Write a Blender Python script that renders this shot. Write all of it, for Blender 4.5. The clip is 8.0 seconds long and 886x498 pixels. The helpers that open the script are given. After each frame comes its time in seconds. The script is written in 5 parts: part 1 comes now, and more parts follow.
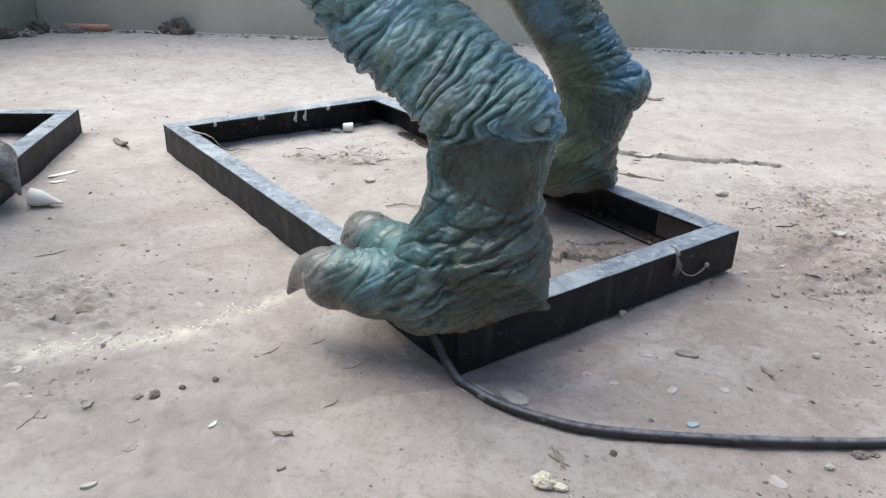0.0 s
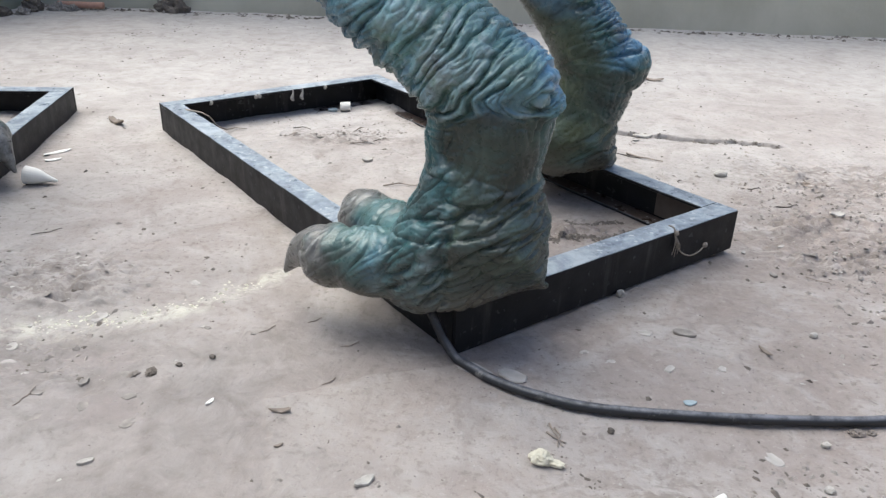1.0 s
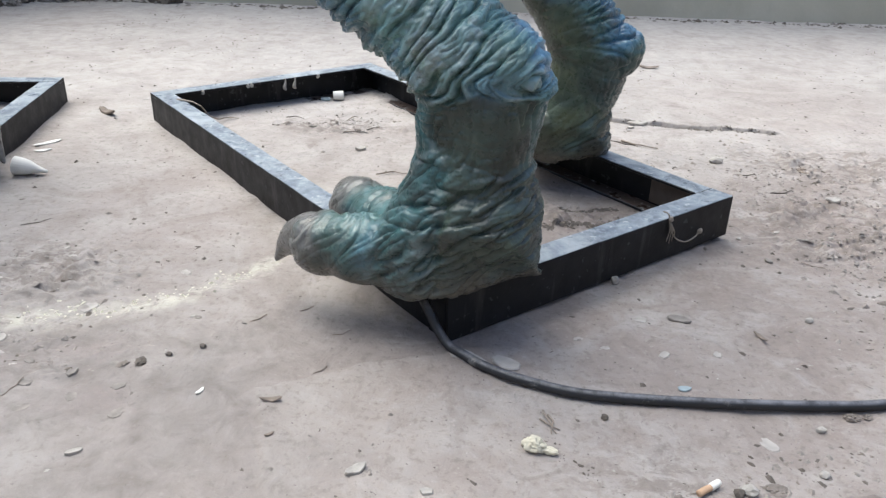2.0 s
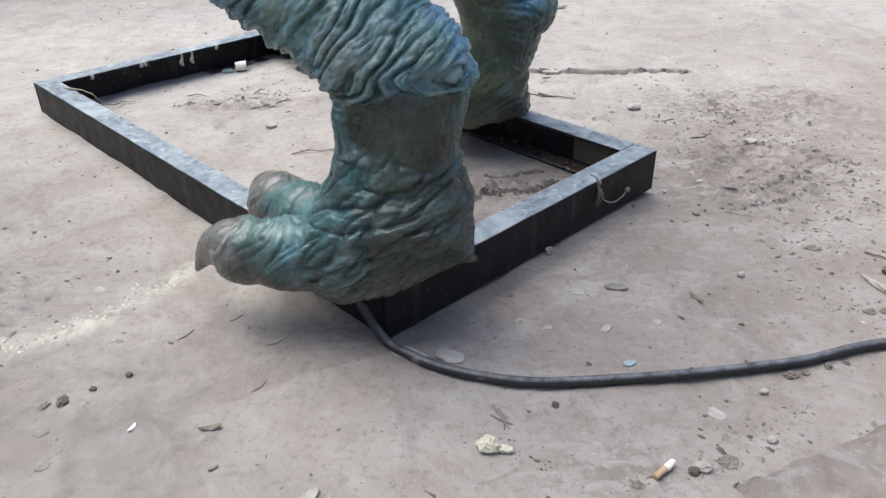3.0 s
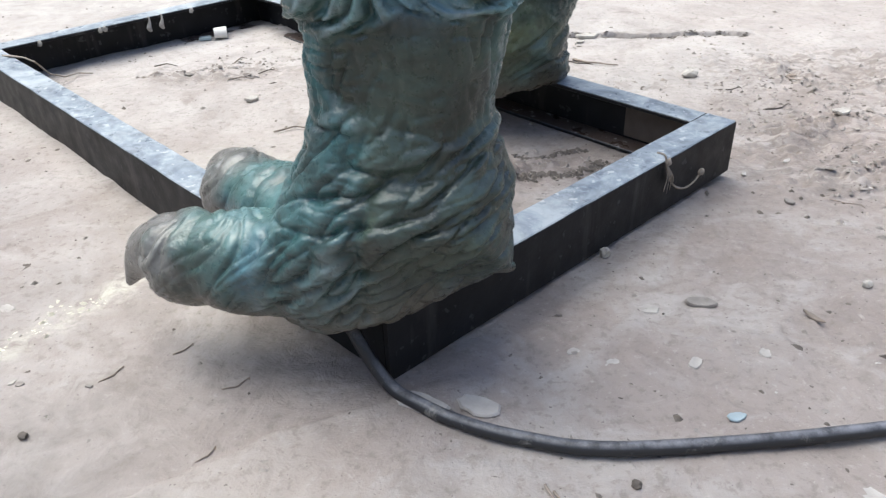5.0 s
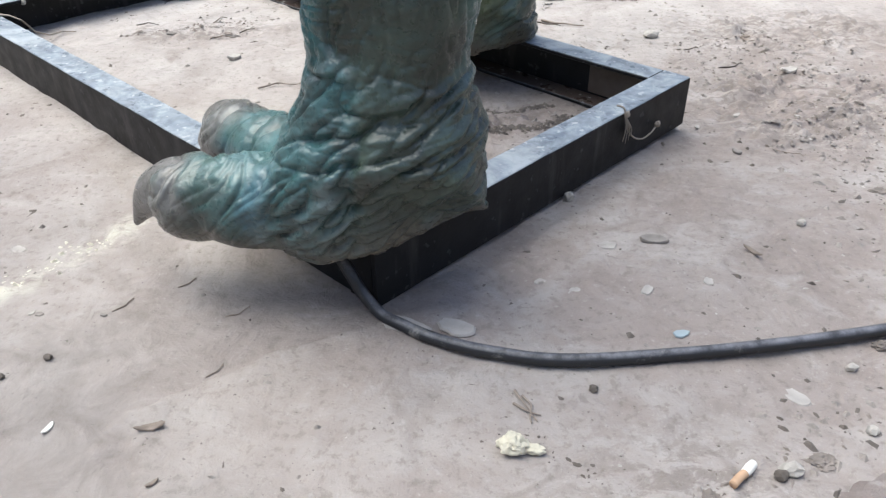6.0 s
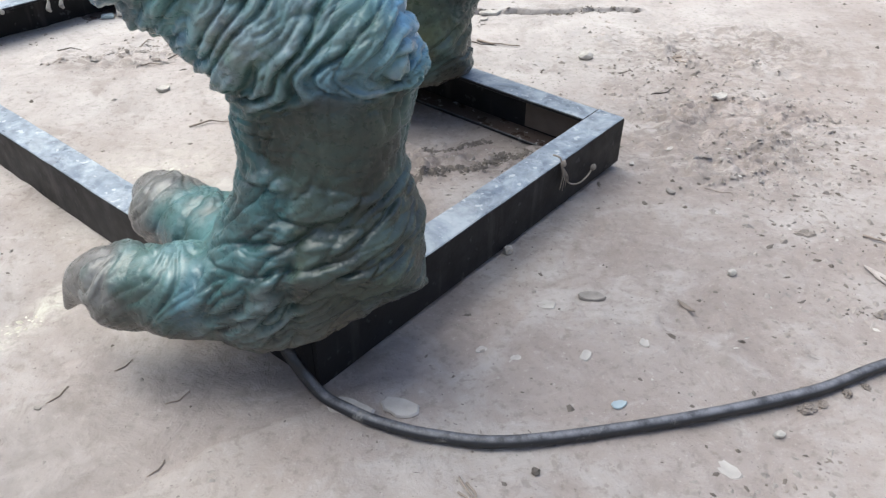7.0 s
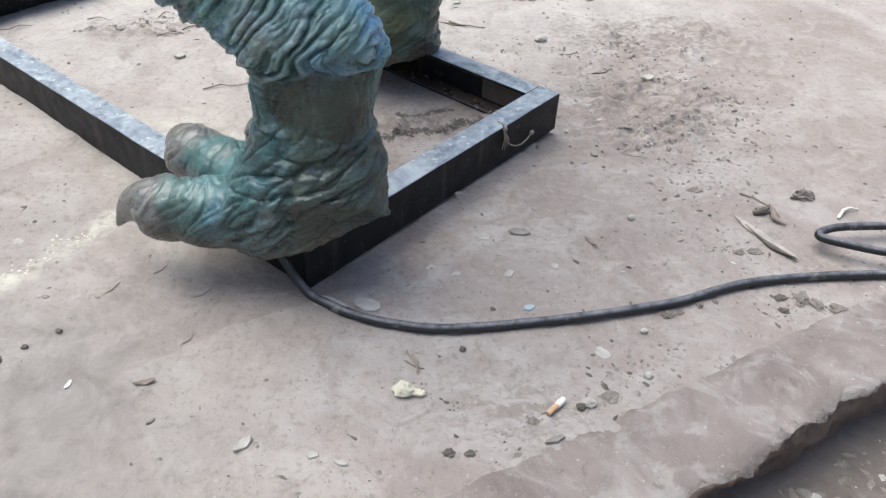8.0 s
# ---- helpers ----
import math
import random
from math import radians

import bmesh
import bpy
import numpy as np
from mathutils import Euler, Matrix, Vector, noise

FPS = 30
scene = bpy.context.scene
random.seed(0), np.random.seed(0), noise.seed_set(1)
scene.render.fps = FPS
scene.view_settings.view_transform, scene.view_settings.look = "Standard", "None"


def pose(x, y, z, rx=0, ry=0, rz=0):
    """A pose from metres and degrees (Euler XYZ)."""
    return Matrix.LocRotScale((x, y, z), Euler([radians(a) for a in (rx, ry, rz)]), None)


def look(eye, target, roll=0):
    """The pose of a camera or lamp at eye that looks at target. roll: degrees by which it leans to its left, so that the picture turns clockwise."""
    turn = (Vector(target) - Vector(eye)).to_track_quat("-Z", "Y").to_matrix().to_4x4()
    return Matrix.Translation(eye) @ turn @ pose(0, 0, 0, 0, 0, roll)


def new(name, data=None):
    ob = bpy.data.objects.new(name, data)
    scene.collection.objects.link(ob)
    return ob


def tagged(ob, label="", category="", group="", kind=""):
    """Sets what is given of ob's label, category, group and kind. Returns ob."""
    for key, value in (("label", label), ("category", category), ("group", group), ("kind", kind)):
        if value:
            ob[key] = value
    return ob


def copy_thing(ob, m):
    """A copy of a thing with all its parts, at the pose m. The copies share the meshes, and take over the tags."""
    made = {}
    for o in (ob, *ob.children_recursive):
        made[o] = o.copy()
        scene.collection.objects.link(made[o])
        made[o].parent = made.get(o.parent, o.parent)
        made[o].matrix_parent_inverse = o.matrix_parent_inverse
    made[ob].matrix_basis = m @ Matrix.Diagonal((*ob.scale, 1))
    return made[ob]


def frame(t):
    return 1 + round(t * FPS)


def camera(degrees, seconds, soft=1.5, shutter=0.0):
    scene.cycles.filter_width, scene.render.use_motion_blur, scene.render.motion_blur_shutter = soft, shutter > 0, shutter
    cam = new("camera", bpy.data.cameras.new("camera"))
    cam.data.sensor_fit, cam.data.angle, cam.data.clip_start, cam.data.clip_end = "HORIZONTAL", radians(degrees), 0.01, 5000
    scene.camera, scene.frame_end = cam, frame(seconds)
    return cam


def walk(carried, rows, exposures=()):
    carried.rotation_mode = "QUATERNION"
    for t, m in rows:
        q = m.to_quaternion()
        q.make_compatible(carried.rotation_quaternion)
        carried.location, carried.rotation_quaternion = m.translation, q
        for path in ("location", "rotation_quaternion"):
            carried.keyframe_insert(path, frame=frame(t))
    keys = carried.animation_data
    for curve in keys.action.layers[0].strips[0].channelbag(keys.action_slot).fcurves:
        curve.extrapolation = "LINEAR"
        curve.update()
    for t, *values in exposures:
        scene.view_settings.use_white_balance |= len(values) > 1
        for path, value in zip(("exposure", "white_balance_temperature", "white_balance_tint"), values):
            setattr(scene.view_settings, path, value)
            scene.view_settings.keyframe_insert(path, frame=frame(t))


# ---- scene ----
cam = camera(59.3, 8.0, soft=1.3)
PATH = [
    (0, (0.34, 0.251, 0.586), (0.126, 2.059, -0.241), 2.0),
    (0.5, (0.341, 0.254, 0.581), (0.139, 2.056, -0.263), 2.0),
    (1, (0.339, 0.253, 0.578), (0.136, 2.044, -0.289), 2.3),
    (2.5, (0.348, 0.276, 0.565), (0.172, 2.046, -0.35), 1.4),
    (2.8, (0.334, 0.304, 0.578), (0.258, 2.019, -0.449), 0.2),
    (3, (0.329, 0.326, 0.612), (0.338, 2.044, -0.412), -0.5),
    (3.2, (0.27, 0.363, 0.686), (0.496, 2.063, -0.342), 2.7),
    (3.3, (0.26, 0.389, 0.704), (0.514, 2.11, -0.284), 3.3),
    (3.5, (0.243, 0.434, 0.659), (0.518, 2.186, -0.264), 4.2),
    (3.7, (0.267, 0.514, 0.609), (0.36, 2.292, -0.303), 1.4),
    (3.8, (0.289, 0.556, 0.582), (0.334, 2.334, -0.334), -0.2),
    (4, (0.3, 0.58, 0.544), (0.342, 2.367, -0.353), -1.3),
    (4.5, (0.303, 0.589, 0.493), (0.3, 2.348, -0.458), 0.4),
    (5, (0.316, 0.578, 0.477), (0.302, 2.284, -0.567), -1.2),
    (5.2, (0.322, 0.569, 0.471), (0.308, 2.261, -0.595), -1.9),
    (6.3, (0.3, 0.481, 0.508), (0.41, 2.117, -0.638), 0.8),
    (6.5, (0.299, 0.513, 0.513), (0.45, 2.131, -0.652), 0.8),
    (6.8, (0.301, 0.568, 0.552), (0.505, 2.174, -0.622), -0.5),
    (7, (0.314, 0.557, 0.592), (0.514, 2.153, -0.597), 1.1),
    (7.2, (0.314, 0.512, 0.633), (0.536, 2.074, -0.595), 1.5),
    (7.3, (0.32, 0.49, 0.649), (0.536, 2.041, -0.595), 0.8),
    (7.5, (0.331, 0.418, 0.696), (0.528, 1.971, -0.549), -0.4),
    (7.7, (0.305, 0.372, 0.736), (0.547, 1.908, -0.522), 2.5),
    (8, (0.326, 0.314, 0.722), (0.552, 1.858, -0.529), 3.5),
]
walk(cam, [(t, look(eye, target, roll)) for t, eye, target, roll in PATH], [(0, 1.47), (2.5, 1.46), (3, 1.36), (4, 1.42), (5, 1.70), (6.5, 1.58), (7, 1.62), (8, 1.50)])

# ---- sky and light ----
world = bpy.data.worlds.new("sky")
scene.world = world
world.use_nodes = True
wn = world.node_tree.nodes
sky = wn.new("ShaderNodeTexSky")
sky.sky_type = "NISHITA"
sky.sun_disc = False
sky.sun_elevation, sky.sun_rotation = radians(68), radians(303)
sky.air_density, sky.dust_density = 1.0, 3.0
wn["Background"].inputs["Strength"].default_value = 0.098
world.node_tree.links.new(sky.outputs["Color"], wn["Background"].inputs["Color"])
sun = new("sun", bpy.data.lights.new("sun", "SUN"))
sun.data.energy, sun.data.angle, sun.data.color = 1.68, radians(60), (0.965, 0.992, 0.912)
sun.matrix_world = look((-1.6, 2.2, 4.9), (0.2, 1.2, 0.0))
scene.view_settings.exposure = 1.5


# ---- numeric noise for shapes ----
def hash3(i, j, k):
    h = (i * 374761393 + j * 668265263 + k * 2147483647) & 0xFFFFFFFF
    h = ((h ^ (h >> 13)) * 1274126177) & 0xFFFFFFFF
    return h ^ (h >> 16)


def perlin(p):
    """Gradient noise, about -1 to 1, for an array of points (n, 3)."""
    base = np.floor(p).astype(np.int64)
    f = p - base
    w = f * f * f * (f * (f * 6 - 15) + 10)
    out = np.zeros(len(p))
    for a in (0, 1):
        for b in (0, 1):
            for c in (0, 1):
                h = hash3(base[:, 0] + a, base[:, 1] + b, base[:, 2] + c)
                ang = (h & 1023) / 1023 * 2 * np.pi
                up = ((h >> 10) & 1023) / 511.5 - 1
                flat = np.sqrt(np.maximum(0, 1 - up * up))
                dot = (f[:, 0] - a) * flat * np.cos(ang) + (f[:, 1] - b) * flat * np.sin(ang) + (f[:, 2] - c) * up
                wx = w[:, 0] if a else 1 - w[:, 0]
                wy = w[:, 1] if b else 1 - w[:, 1]
                wz = w[:, 2] if c else 1 - w[:, 2]
                out += dot * wx * wy * wz
    return out * 1.6


def fbm(p, octaves=3):
    total, gain = np.zeros(len(p)), 1.0
    for o in range(octaves):
        total += gain * perlin(p * 2 ** o + 17.3 * o)
        gain *= 0.5
    return total


def cells(p):
    """Distance to the border between scattered cells, about 0 on a border and 0.5 and more in a cell's middle."""
    base = np.floor(p).astype(np.int64)
    near, next_near = np.full(len(p), 9.0), np.full(len(p), 9.0)
    for i in (-1, 0, 1):
        for j in (-1, 0, 1):
            for k in (-1, 0, 1):
                c = base + np.array((i, j, k))
                spot = c + np.stack([np.modf(np.abs(np.sin(c @ np.array(w)) * 43758.5453))[0] for w in ((127.1, 311.7, 74.7), (269.5, 183.3, 246.1), (113.5, 271.9, 124.6))], 1)
                d = np.sqrt(((spot - p) ** 2).sum(1))
                next_near = np.minimum(next_near, np.maximum(near, d))
                near = np.minimum(near, d)
    return next_near - near


def smooth(a, b, x):
    t = np.clip((x - a) / (b - a), 0, 1)
    return t * t * (3 - 2 * t)


# ---- materials ----
class Nodes:
    """A node material with one Principled shader."""

    def __init__(self, name, rough=0.6, metal=0.0):
        self.mat = bpy.data.materials.new(name)
        self.mat.use_nodes = True
        self.tree = self.mat.node_tree
        self.shader = self.tree.nodes["Principled BSDF"]
        self.shader.inputs["Roughness"].default_value = rough
        self.shader.inputs["Metallic"].default_value = metal
        self.space = self.add("ShaderNodeTexCoord").outputs["Object"]

    def add(self, kind):
        return self.tree.nodes.new(kind)

    def link(self, a, b):
        self.tree.links.new(a, b)

    def noise(self, scale, detail=4.0, rough=0.55, warp=0.0, space=None, stretch=None):
        n = self.add("ShaderNodeTexNoise")
        n.inputs["Scale"].default_value, n.inputs["Detail"].default_value = scale, detail
        n.inputs["Roughness"].default_value, n.inputs["Distortion"].default_value = rough, warp
        source = space or self.space
        if stretch:
            m = self.add("ShaderNodeMapping")
            m.inputs["Scale"].default_value = stretch
            self.link(source, m.inputs["Vector"])
            source = m.outputs["Vector"]
        self.link(source, n.inputs["Vector"])
        return n.outputs["Fac"]

    def voronoi(self, scale, feature="F1"):
        n = self.add("ShaderNodeTexVoronoi")
        n.feature = feature
        n.inputs["Scale"].default_value = scale
        self.link(self.space, n.inputs["Vector"])
        return n.outputs["Distance"]

    def ramp(self, value, *stops):
        n = self.add("ShaderNodeValToRGB")
        e = n.color_ramp.elements
        while len(e) < len(stops):
            e.new(0.5)
        for slot, (at, c) in zip(e, stops):
            slot.position = at
            slot.color = (*c, 1) if isinstance(c, tuple) else (c, c, c, 1)
        self.link(value, n.inputs["Fac"])
        return n.outputs["Color"]

    def mix(self, fac, a, b, mode="MIX"):
        n = self.add("ShaderNodeMix")
        n.data_type, n.blend_type = "RGBA", mode
        for slot, v in ((0, fac), (6, a), (7, b)):
            if isinstance(v, (int, float)):
                n.inputs[slot].default_value = v if slot == 0 else (v, v, v, 1)
            elif isinstance(v, tuple):
                n.inputs[slot].default_value = (*v, 1)
            else:
                self.link(v, n.inputs[slot])
        return n.outputs[2]

    def math(self, op, a, b=0.0):
        n = self.add("ShaderNodeMath")
        n.operation = op
        for slot, v in ((0, a), (1, b)):
            if isinstance(v, (int, float)):
                n.inputs[slot].default_value = v
            else:
                self.link(v, n.inputs[slot])
        return n.outputs[0]

    def attribute(self, name):
        n = self.add("ShaderNodeAttribute")
        n.attribute_name = name
        return n.outputs["Fac"]

    def separate(self, vector):
        n = self.add("ShaderNodeSeparateXYZ")
        self.link(vector, n.inputs[0])
        return n.outputs

    def bump(self, height, strength=0.4, distance=0.002, below=None):
        n = self.add("ShaderNodeBump")
        n.inputs["Strength"].default_value, n.inputs["Distance"].default_value = strength, distance
        self.link(height, n.inputs["Height"])
        if below:
            self.link(below, n.inputs["Normal"])
        return n.outputs["Normal"]

    def done(self, color, normal=None, rough=None):
        if isinstance(color, tuple):
            self.shader.inputs["Base Color"].default_value = (*color, 1)
        else:
            self.link(color, self.shader.inputs["Base Color"])
        if normal:
            self.link(normal, self.shader.inputs["Normal"])
        if rough:
            self.link(rough, self.shader.inputs["Roughness"])
        return self.mat


def simple(name, color, rough=0.6, vary=0.25, scale=60.0, metal=0.0, bump=0.3, depth=0.001):
    m = Nodes(name, rough, metal)
    n = m.noise(scale, 5)
    low = tuple(c * (1 - vary) for c in color)
    high = tuple(min(1, c * (1 + vary)) for c in color)
    col = m.ramp(n, (0.3, low), (0.7, high))
    col = m.mix(0.5, col, m.ramp(m.noise(scale * 0.17, 3), (0.35, low), (0.65, high)))
    return m.done(col, m.bump(n, bump, depth))


def ground_material():
    m = Nodes("dusty_concrete", 0.78)
    big = m.noise(1.3, 4, 0.55, 0.6)
    mid = m.noise(6, 6, 0.58, 1.0)
    small = m.noise(24, 6, 0.62, 0.8)
    fine = m.noise(95, 5, 0.66)
    grit = m.noise(400, 3, 0.6)
    grey = m.ramp(mid, (0.30, (0.253, 0.233, 0.222)), (0.5, (0.314, 0.291, 0.279)), (0.68, (0.368, 0.346, 0.332)))
    warm = m.ramp(mid, (0.30, (0.226, 0.198, 0.185)), (0.7, (0.331, 0.297, 0.283)))
    col = m.mix(m.ramp(big, (0.40, 0.0), (0.6, 1.0)), grey, warm)
    # brown damp, which also carries the dimmer light of the near right floor
    col = m.mix(m.math("MULTIPLY", m.attribute("damp_shade"), m.ramp(mid, (0.30, 0.85), (0.66, 0.5))), col, (0.203, 0.164, 0.147))
    col = m.mix(m.math("MULTIPLY", m.attribute("pink"), m.ramp(small, (0.38, 0.1), (0.6, 0.7))), col, (0.189, 0.137, 0.130))
    col = m.mix(m.math("MULTIPLY", m.attribute("screed"), m.ramp(mid, (0.3, 0.25), (0.6, 0.7))), col, (0.317, 0.284, 0.265))
    # trowel smears and washed-out whitish patches
    smear = m.noise(8, 7, 0.66, 1.2, None, (1, 1.5, 1))
    col = m.mix(m.ramp(smear, (0.52, 0.0), (0.68, 0.4)), col, (0.378, 0.355, 0.341))
    col = m.mix(m.ramp(m.noise(3.4, 6, 0.6, 1.6), (0.50, 0.0), (0.62, 0.45)), col, (0.361, 0.339, 0.325))
    col = m.mix(m.ramp(m.noise(4.6, 7, 0.66, 1.2), (0.34, 0.5), (0.44, 0.0)), col, (0.182, 0.155, 0.142))
    col = m.mix(m.ramp(m.noise(13, 6, 0.62, 1.4), (0.30, 0.5), (0.40, 0.0)), col, (0.162, 0.138, 0.126))
    crumbly = m.ramp(m.noise(30, 7, 0.72, 0.5, None, (1, 1.7, 1)), (0.44, 0.85), (0.53, 0.0))
    col = m.mix(m.math("MULTIPLY", m.math("MINIMUM", m.attribute("mud"), 1.0), crumbly), col, (0.157, 0.131, 0.117))
    # plate grooves and the joint coloured dark, their shadow lines included
    col = m.mix(m.math("MULTIPLY", m.attribute("crack"), 0.8), col, (0.136, 0.115, 0.104))
    col = m.mix(m.ramp(small, (0.30, 0.5), (0.41, 0.0)), col, (0.170, 0.141, 0.126))
    col = m.mix(m.ramp(fine, (0.35, 0.45), (0.46, 0.0)), col, (0.136, 0.115, 0.100))
    col = m.mix(m.ramp(fine, (0.60, 0.0), (0.72, 0.4)), col, (0.405, 0.378, 0.357))
    col = m.mix(m.ramp(grit, (0.66, 0.0), (0.74, 0.4)), col, (0.446, 0.421, 0.398))
    col = m.mix(m.ramp(grit, (0.27, 0.4), (0.33, 0.0)), col, (0.093, 0.078, 0.069))
    col = m.mix(m.ramp(m.noise(170, 2), (0.25, 0.8), (0.30, 0.0)), col, (0.064, 0.053, 0.046))
    # far floor lightened: its stronger light is put into the colour
    col = m.mix(m.math("MULTIPLY", m.attribute("dry"), m.ramp(mid, (0.3, 0.4), (0.6, 0.8))), col, m.ramp(small, (0.35, (0.331, 0.311, 0.299)), (0.6, (0.432, 0.409, 0.394))))
    col = m.mix(m.math("MULTIPLY", m.attribute("powder"), m.ramp(m.noise(40, 7, 0.75, 0.5), (0.40, 0.0), (0.60, 0.75))), col, (0.544, 0.527, 0.456))
    col = m.mix(m.math("MULTIPLY", m.attribute("soil"), m.ramp(small, (0.35, 0.95), (0.65, 0.7))), col, (0.095, 0.078, 0.069))
    col = m.mix(m.math("MULTIPLY", m.attribute("dark_left"), m.ramp(mid, (0.32, 0.75), (0.66, 0.45))), col, m.ramp(small, (0.36, (0.138, 0.125, 0.119)), (0.62, (0.218, 0.203, 0.196))))
    bumps = m.bump(small, 0.55, 0.007, m.bump(mid, 0.5, 0.012))
    bumps = m.bump(fine, 0.55, 0.0032, bumps)
    return m.done(col, m.bump(grit, 0.35, 0.0010, bumps))


def skin_material():
    m = Nodes("painted_silicone_skin", 0.36)
    ridge, claw, pale, dull_shade = m.attribute("ridge"), m.attribute("claw"), m.attribute("pale"), m.attribute("dull_shade")
    blue, olive_shade, sole = m.attribute("blue"), m.attribute("olive_shade"), m.attribute("sole")
    mid, fine = m.noise(18, 5, 0.6, 0.8), m.noise(120, 5, 0.6)
    col = m.ramp(mid, (0.30, (0.030, 0.044, 0.043)), (0.44, (0.038, 0.082, 0.084)), (0.56, (0.045, 0.135, 0.142)), (0.70, (0.075, 0.210, 0.232)))
    col = m.mix(m.math("MULTIPLY", pale, 0.9), col, m.ramp(mid, (0.32, (0.105, 0.180, 0.185)), (0.5, (0.175, 0.355, 0.345)), (0.68, (0.275, 0.390, 0.460))))
    col = m.mix(m.math("MULTIPLY", olive_shade, 0.85), col, m.mix(pale, m.ramp(mid, (0.3, (0.024, 0.028, 0.018)), (0.55, (0.060, 0.068, 0.038)), (0.72, (0.120, 0.115, 0.050))), m.ramp(mid, (0.35, (0.070, 0.090, 0.055)), (0.65, (0.190, 0.215, 0.120)))))
    col = m.mix(m.math("MULTIPLY", blue, 0.85), col, m.ramp(mid, (0.3, (0.050, 0.150, 0.260)), (0.7, (0.15, 0.33, 0.54))))
    col = m.mix(m.ramp(m.noise(7, 3, 0.5, 0.7), (0.58, 0.0), (0.70, 0.38)), col, (0.150, 0.165, 0.075))
    # lighter on fold crests: dry-brushed paint, with highlight and crease contrast put in
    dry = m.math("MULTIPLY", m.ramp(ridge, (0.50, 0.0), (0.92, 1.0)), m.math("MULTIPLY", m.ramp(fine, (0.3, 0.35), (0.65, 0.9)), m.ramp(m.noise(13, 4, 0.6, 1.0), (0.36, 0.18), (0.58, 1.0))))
    # crest colours, sky highlights included
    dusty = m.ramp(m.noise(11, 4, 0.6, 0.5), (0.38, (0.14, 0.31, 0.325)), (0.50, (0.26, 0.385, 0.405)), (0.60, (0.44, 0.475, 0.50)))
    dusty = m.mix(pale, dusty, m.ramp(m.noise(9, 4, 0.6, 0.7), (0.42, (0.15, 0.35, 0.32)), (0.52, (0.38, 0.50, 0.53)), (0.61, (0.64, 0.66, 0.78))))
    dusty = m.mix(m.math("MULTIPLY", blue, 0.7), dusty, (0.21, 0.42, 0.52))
    dusty = m.mix(m.math("MULTIPLY", dull_shade, 0.55), dusty, (0.13, 0.185, 0.185))
    # dull tone of shank and toes, and painted shade of heel and lower foot
    col = m.mix(m.math("MULTIPLY", dull_shade, 0.7), col, m.ramp(mid, (0.35, (0.027, 0.033, 0.030)), (0.65, (0.046, 0.078, 0.076))))
    col = m.mix(m.math("MULTIPLY", dry, m.math("SUBTRACT", 1.0, m.math("MULTIPLY", olive_shade, 0.85))), col, dusty)
    col = m.mix(m.math("MULTIPLY", sole, 0.8), col, (0.13, 0.115, 0.095))
    nail = m.ramp(m.noise(42, 7, 0.68, 0.9), (0.3, (0.066, 0.062, 0.058)), (0.5, (0.125, 0.120, 0.115)), (0.7, (0.205, 0.203, 0.20)))
    col = m.mix(claw, col, nail)
    tiny = m.noise(420, 3)
    rough_skin = m.noise(48, 6, 0.65, 0.5)
    col = m.mix(m.ramp(m.noise(70, 5, 0.65, 0.4), (0.34, 0.4), (0.48, 0.0)), col, (0.032, 0.040, 0.036))
    return m.done(col, m.bump(tiny, 0.25, 0.0008, m.bump(fine, 0.6, 0.0020, m.bump(rough_skin, 0.35, 0.0025))), m.ramp(fine, (0.3, 0.22), (0.7, 0.40)))


def steel_material():
    m = Nodes("black_painted_steel", 0.45)
    m.shader.inputs["Specular IOR Level"].default_value = 0.2
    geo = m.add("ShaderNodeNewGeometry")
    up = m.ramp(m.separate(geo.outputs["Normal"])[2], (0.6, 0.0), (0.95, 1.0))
    # upward faces: dust, plus a bluish sky reflection put into the colour
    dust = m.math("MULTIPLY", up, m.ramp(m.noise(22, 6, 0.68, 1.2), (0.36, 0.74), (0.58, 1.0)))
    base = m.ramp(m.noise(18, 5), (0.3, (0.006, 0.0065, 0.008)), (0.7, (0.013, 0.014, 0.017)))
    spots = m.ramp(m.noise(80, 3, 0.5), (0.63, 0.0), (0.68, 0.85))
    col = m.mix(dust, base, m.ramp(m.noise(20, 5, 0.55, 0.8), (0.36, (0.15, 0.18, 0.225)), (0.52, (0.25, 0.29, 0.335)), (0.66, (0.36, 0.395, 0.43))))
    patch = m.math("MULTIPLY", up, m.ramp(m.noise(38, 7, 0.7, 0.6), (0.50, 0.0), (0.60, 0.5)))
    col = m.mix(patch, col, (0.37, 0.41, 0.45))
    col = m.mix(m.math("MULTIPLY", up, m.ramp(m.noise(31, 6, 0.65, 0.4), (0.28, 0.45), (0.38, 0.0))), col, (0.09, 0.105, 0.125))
    low = m.math("MULTIPLY", up, m.ramp(m.separate(m.space)[2], (0.015, 1.0), (0.03, 0.0)))
    col = m.mix(low, col, (0.07, 0.052, 0.045))
    col = m.mix(m.math("MULTIPLY", spots, m.math("ADD", m.math("MULTIPLY", up, 0.85), 0.08)), col, (0.46, 0.48, 0.50))
    streak = m.ramp(m.noise(30, 4, 0.6, 0.0, None, (1, 1, 0.12)), (0.56, 0.0), (0.74, 0.22))
    col = m.mix(streak, col, (0.16, 0.15, 0.15))
    rust = m.ramp(m.noise(12, 6, 0.7, 0.8), (0.66, 0.0), (0.74, 0.5))
    col = m.mix(m.math("MULTIPLY", rust, up), col, (0.16, 0.10, 0.06))
    return m.done(col, m.bump(m.noise(150, 4), 0.25, 0.0008), m.math("SUBTRACT", m.ramp(m.noise(40, 4), (0.3, 0.40), (0.7, 0.56)), m.math("MULTIPLY", up, 0.16)))


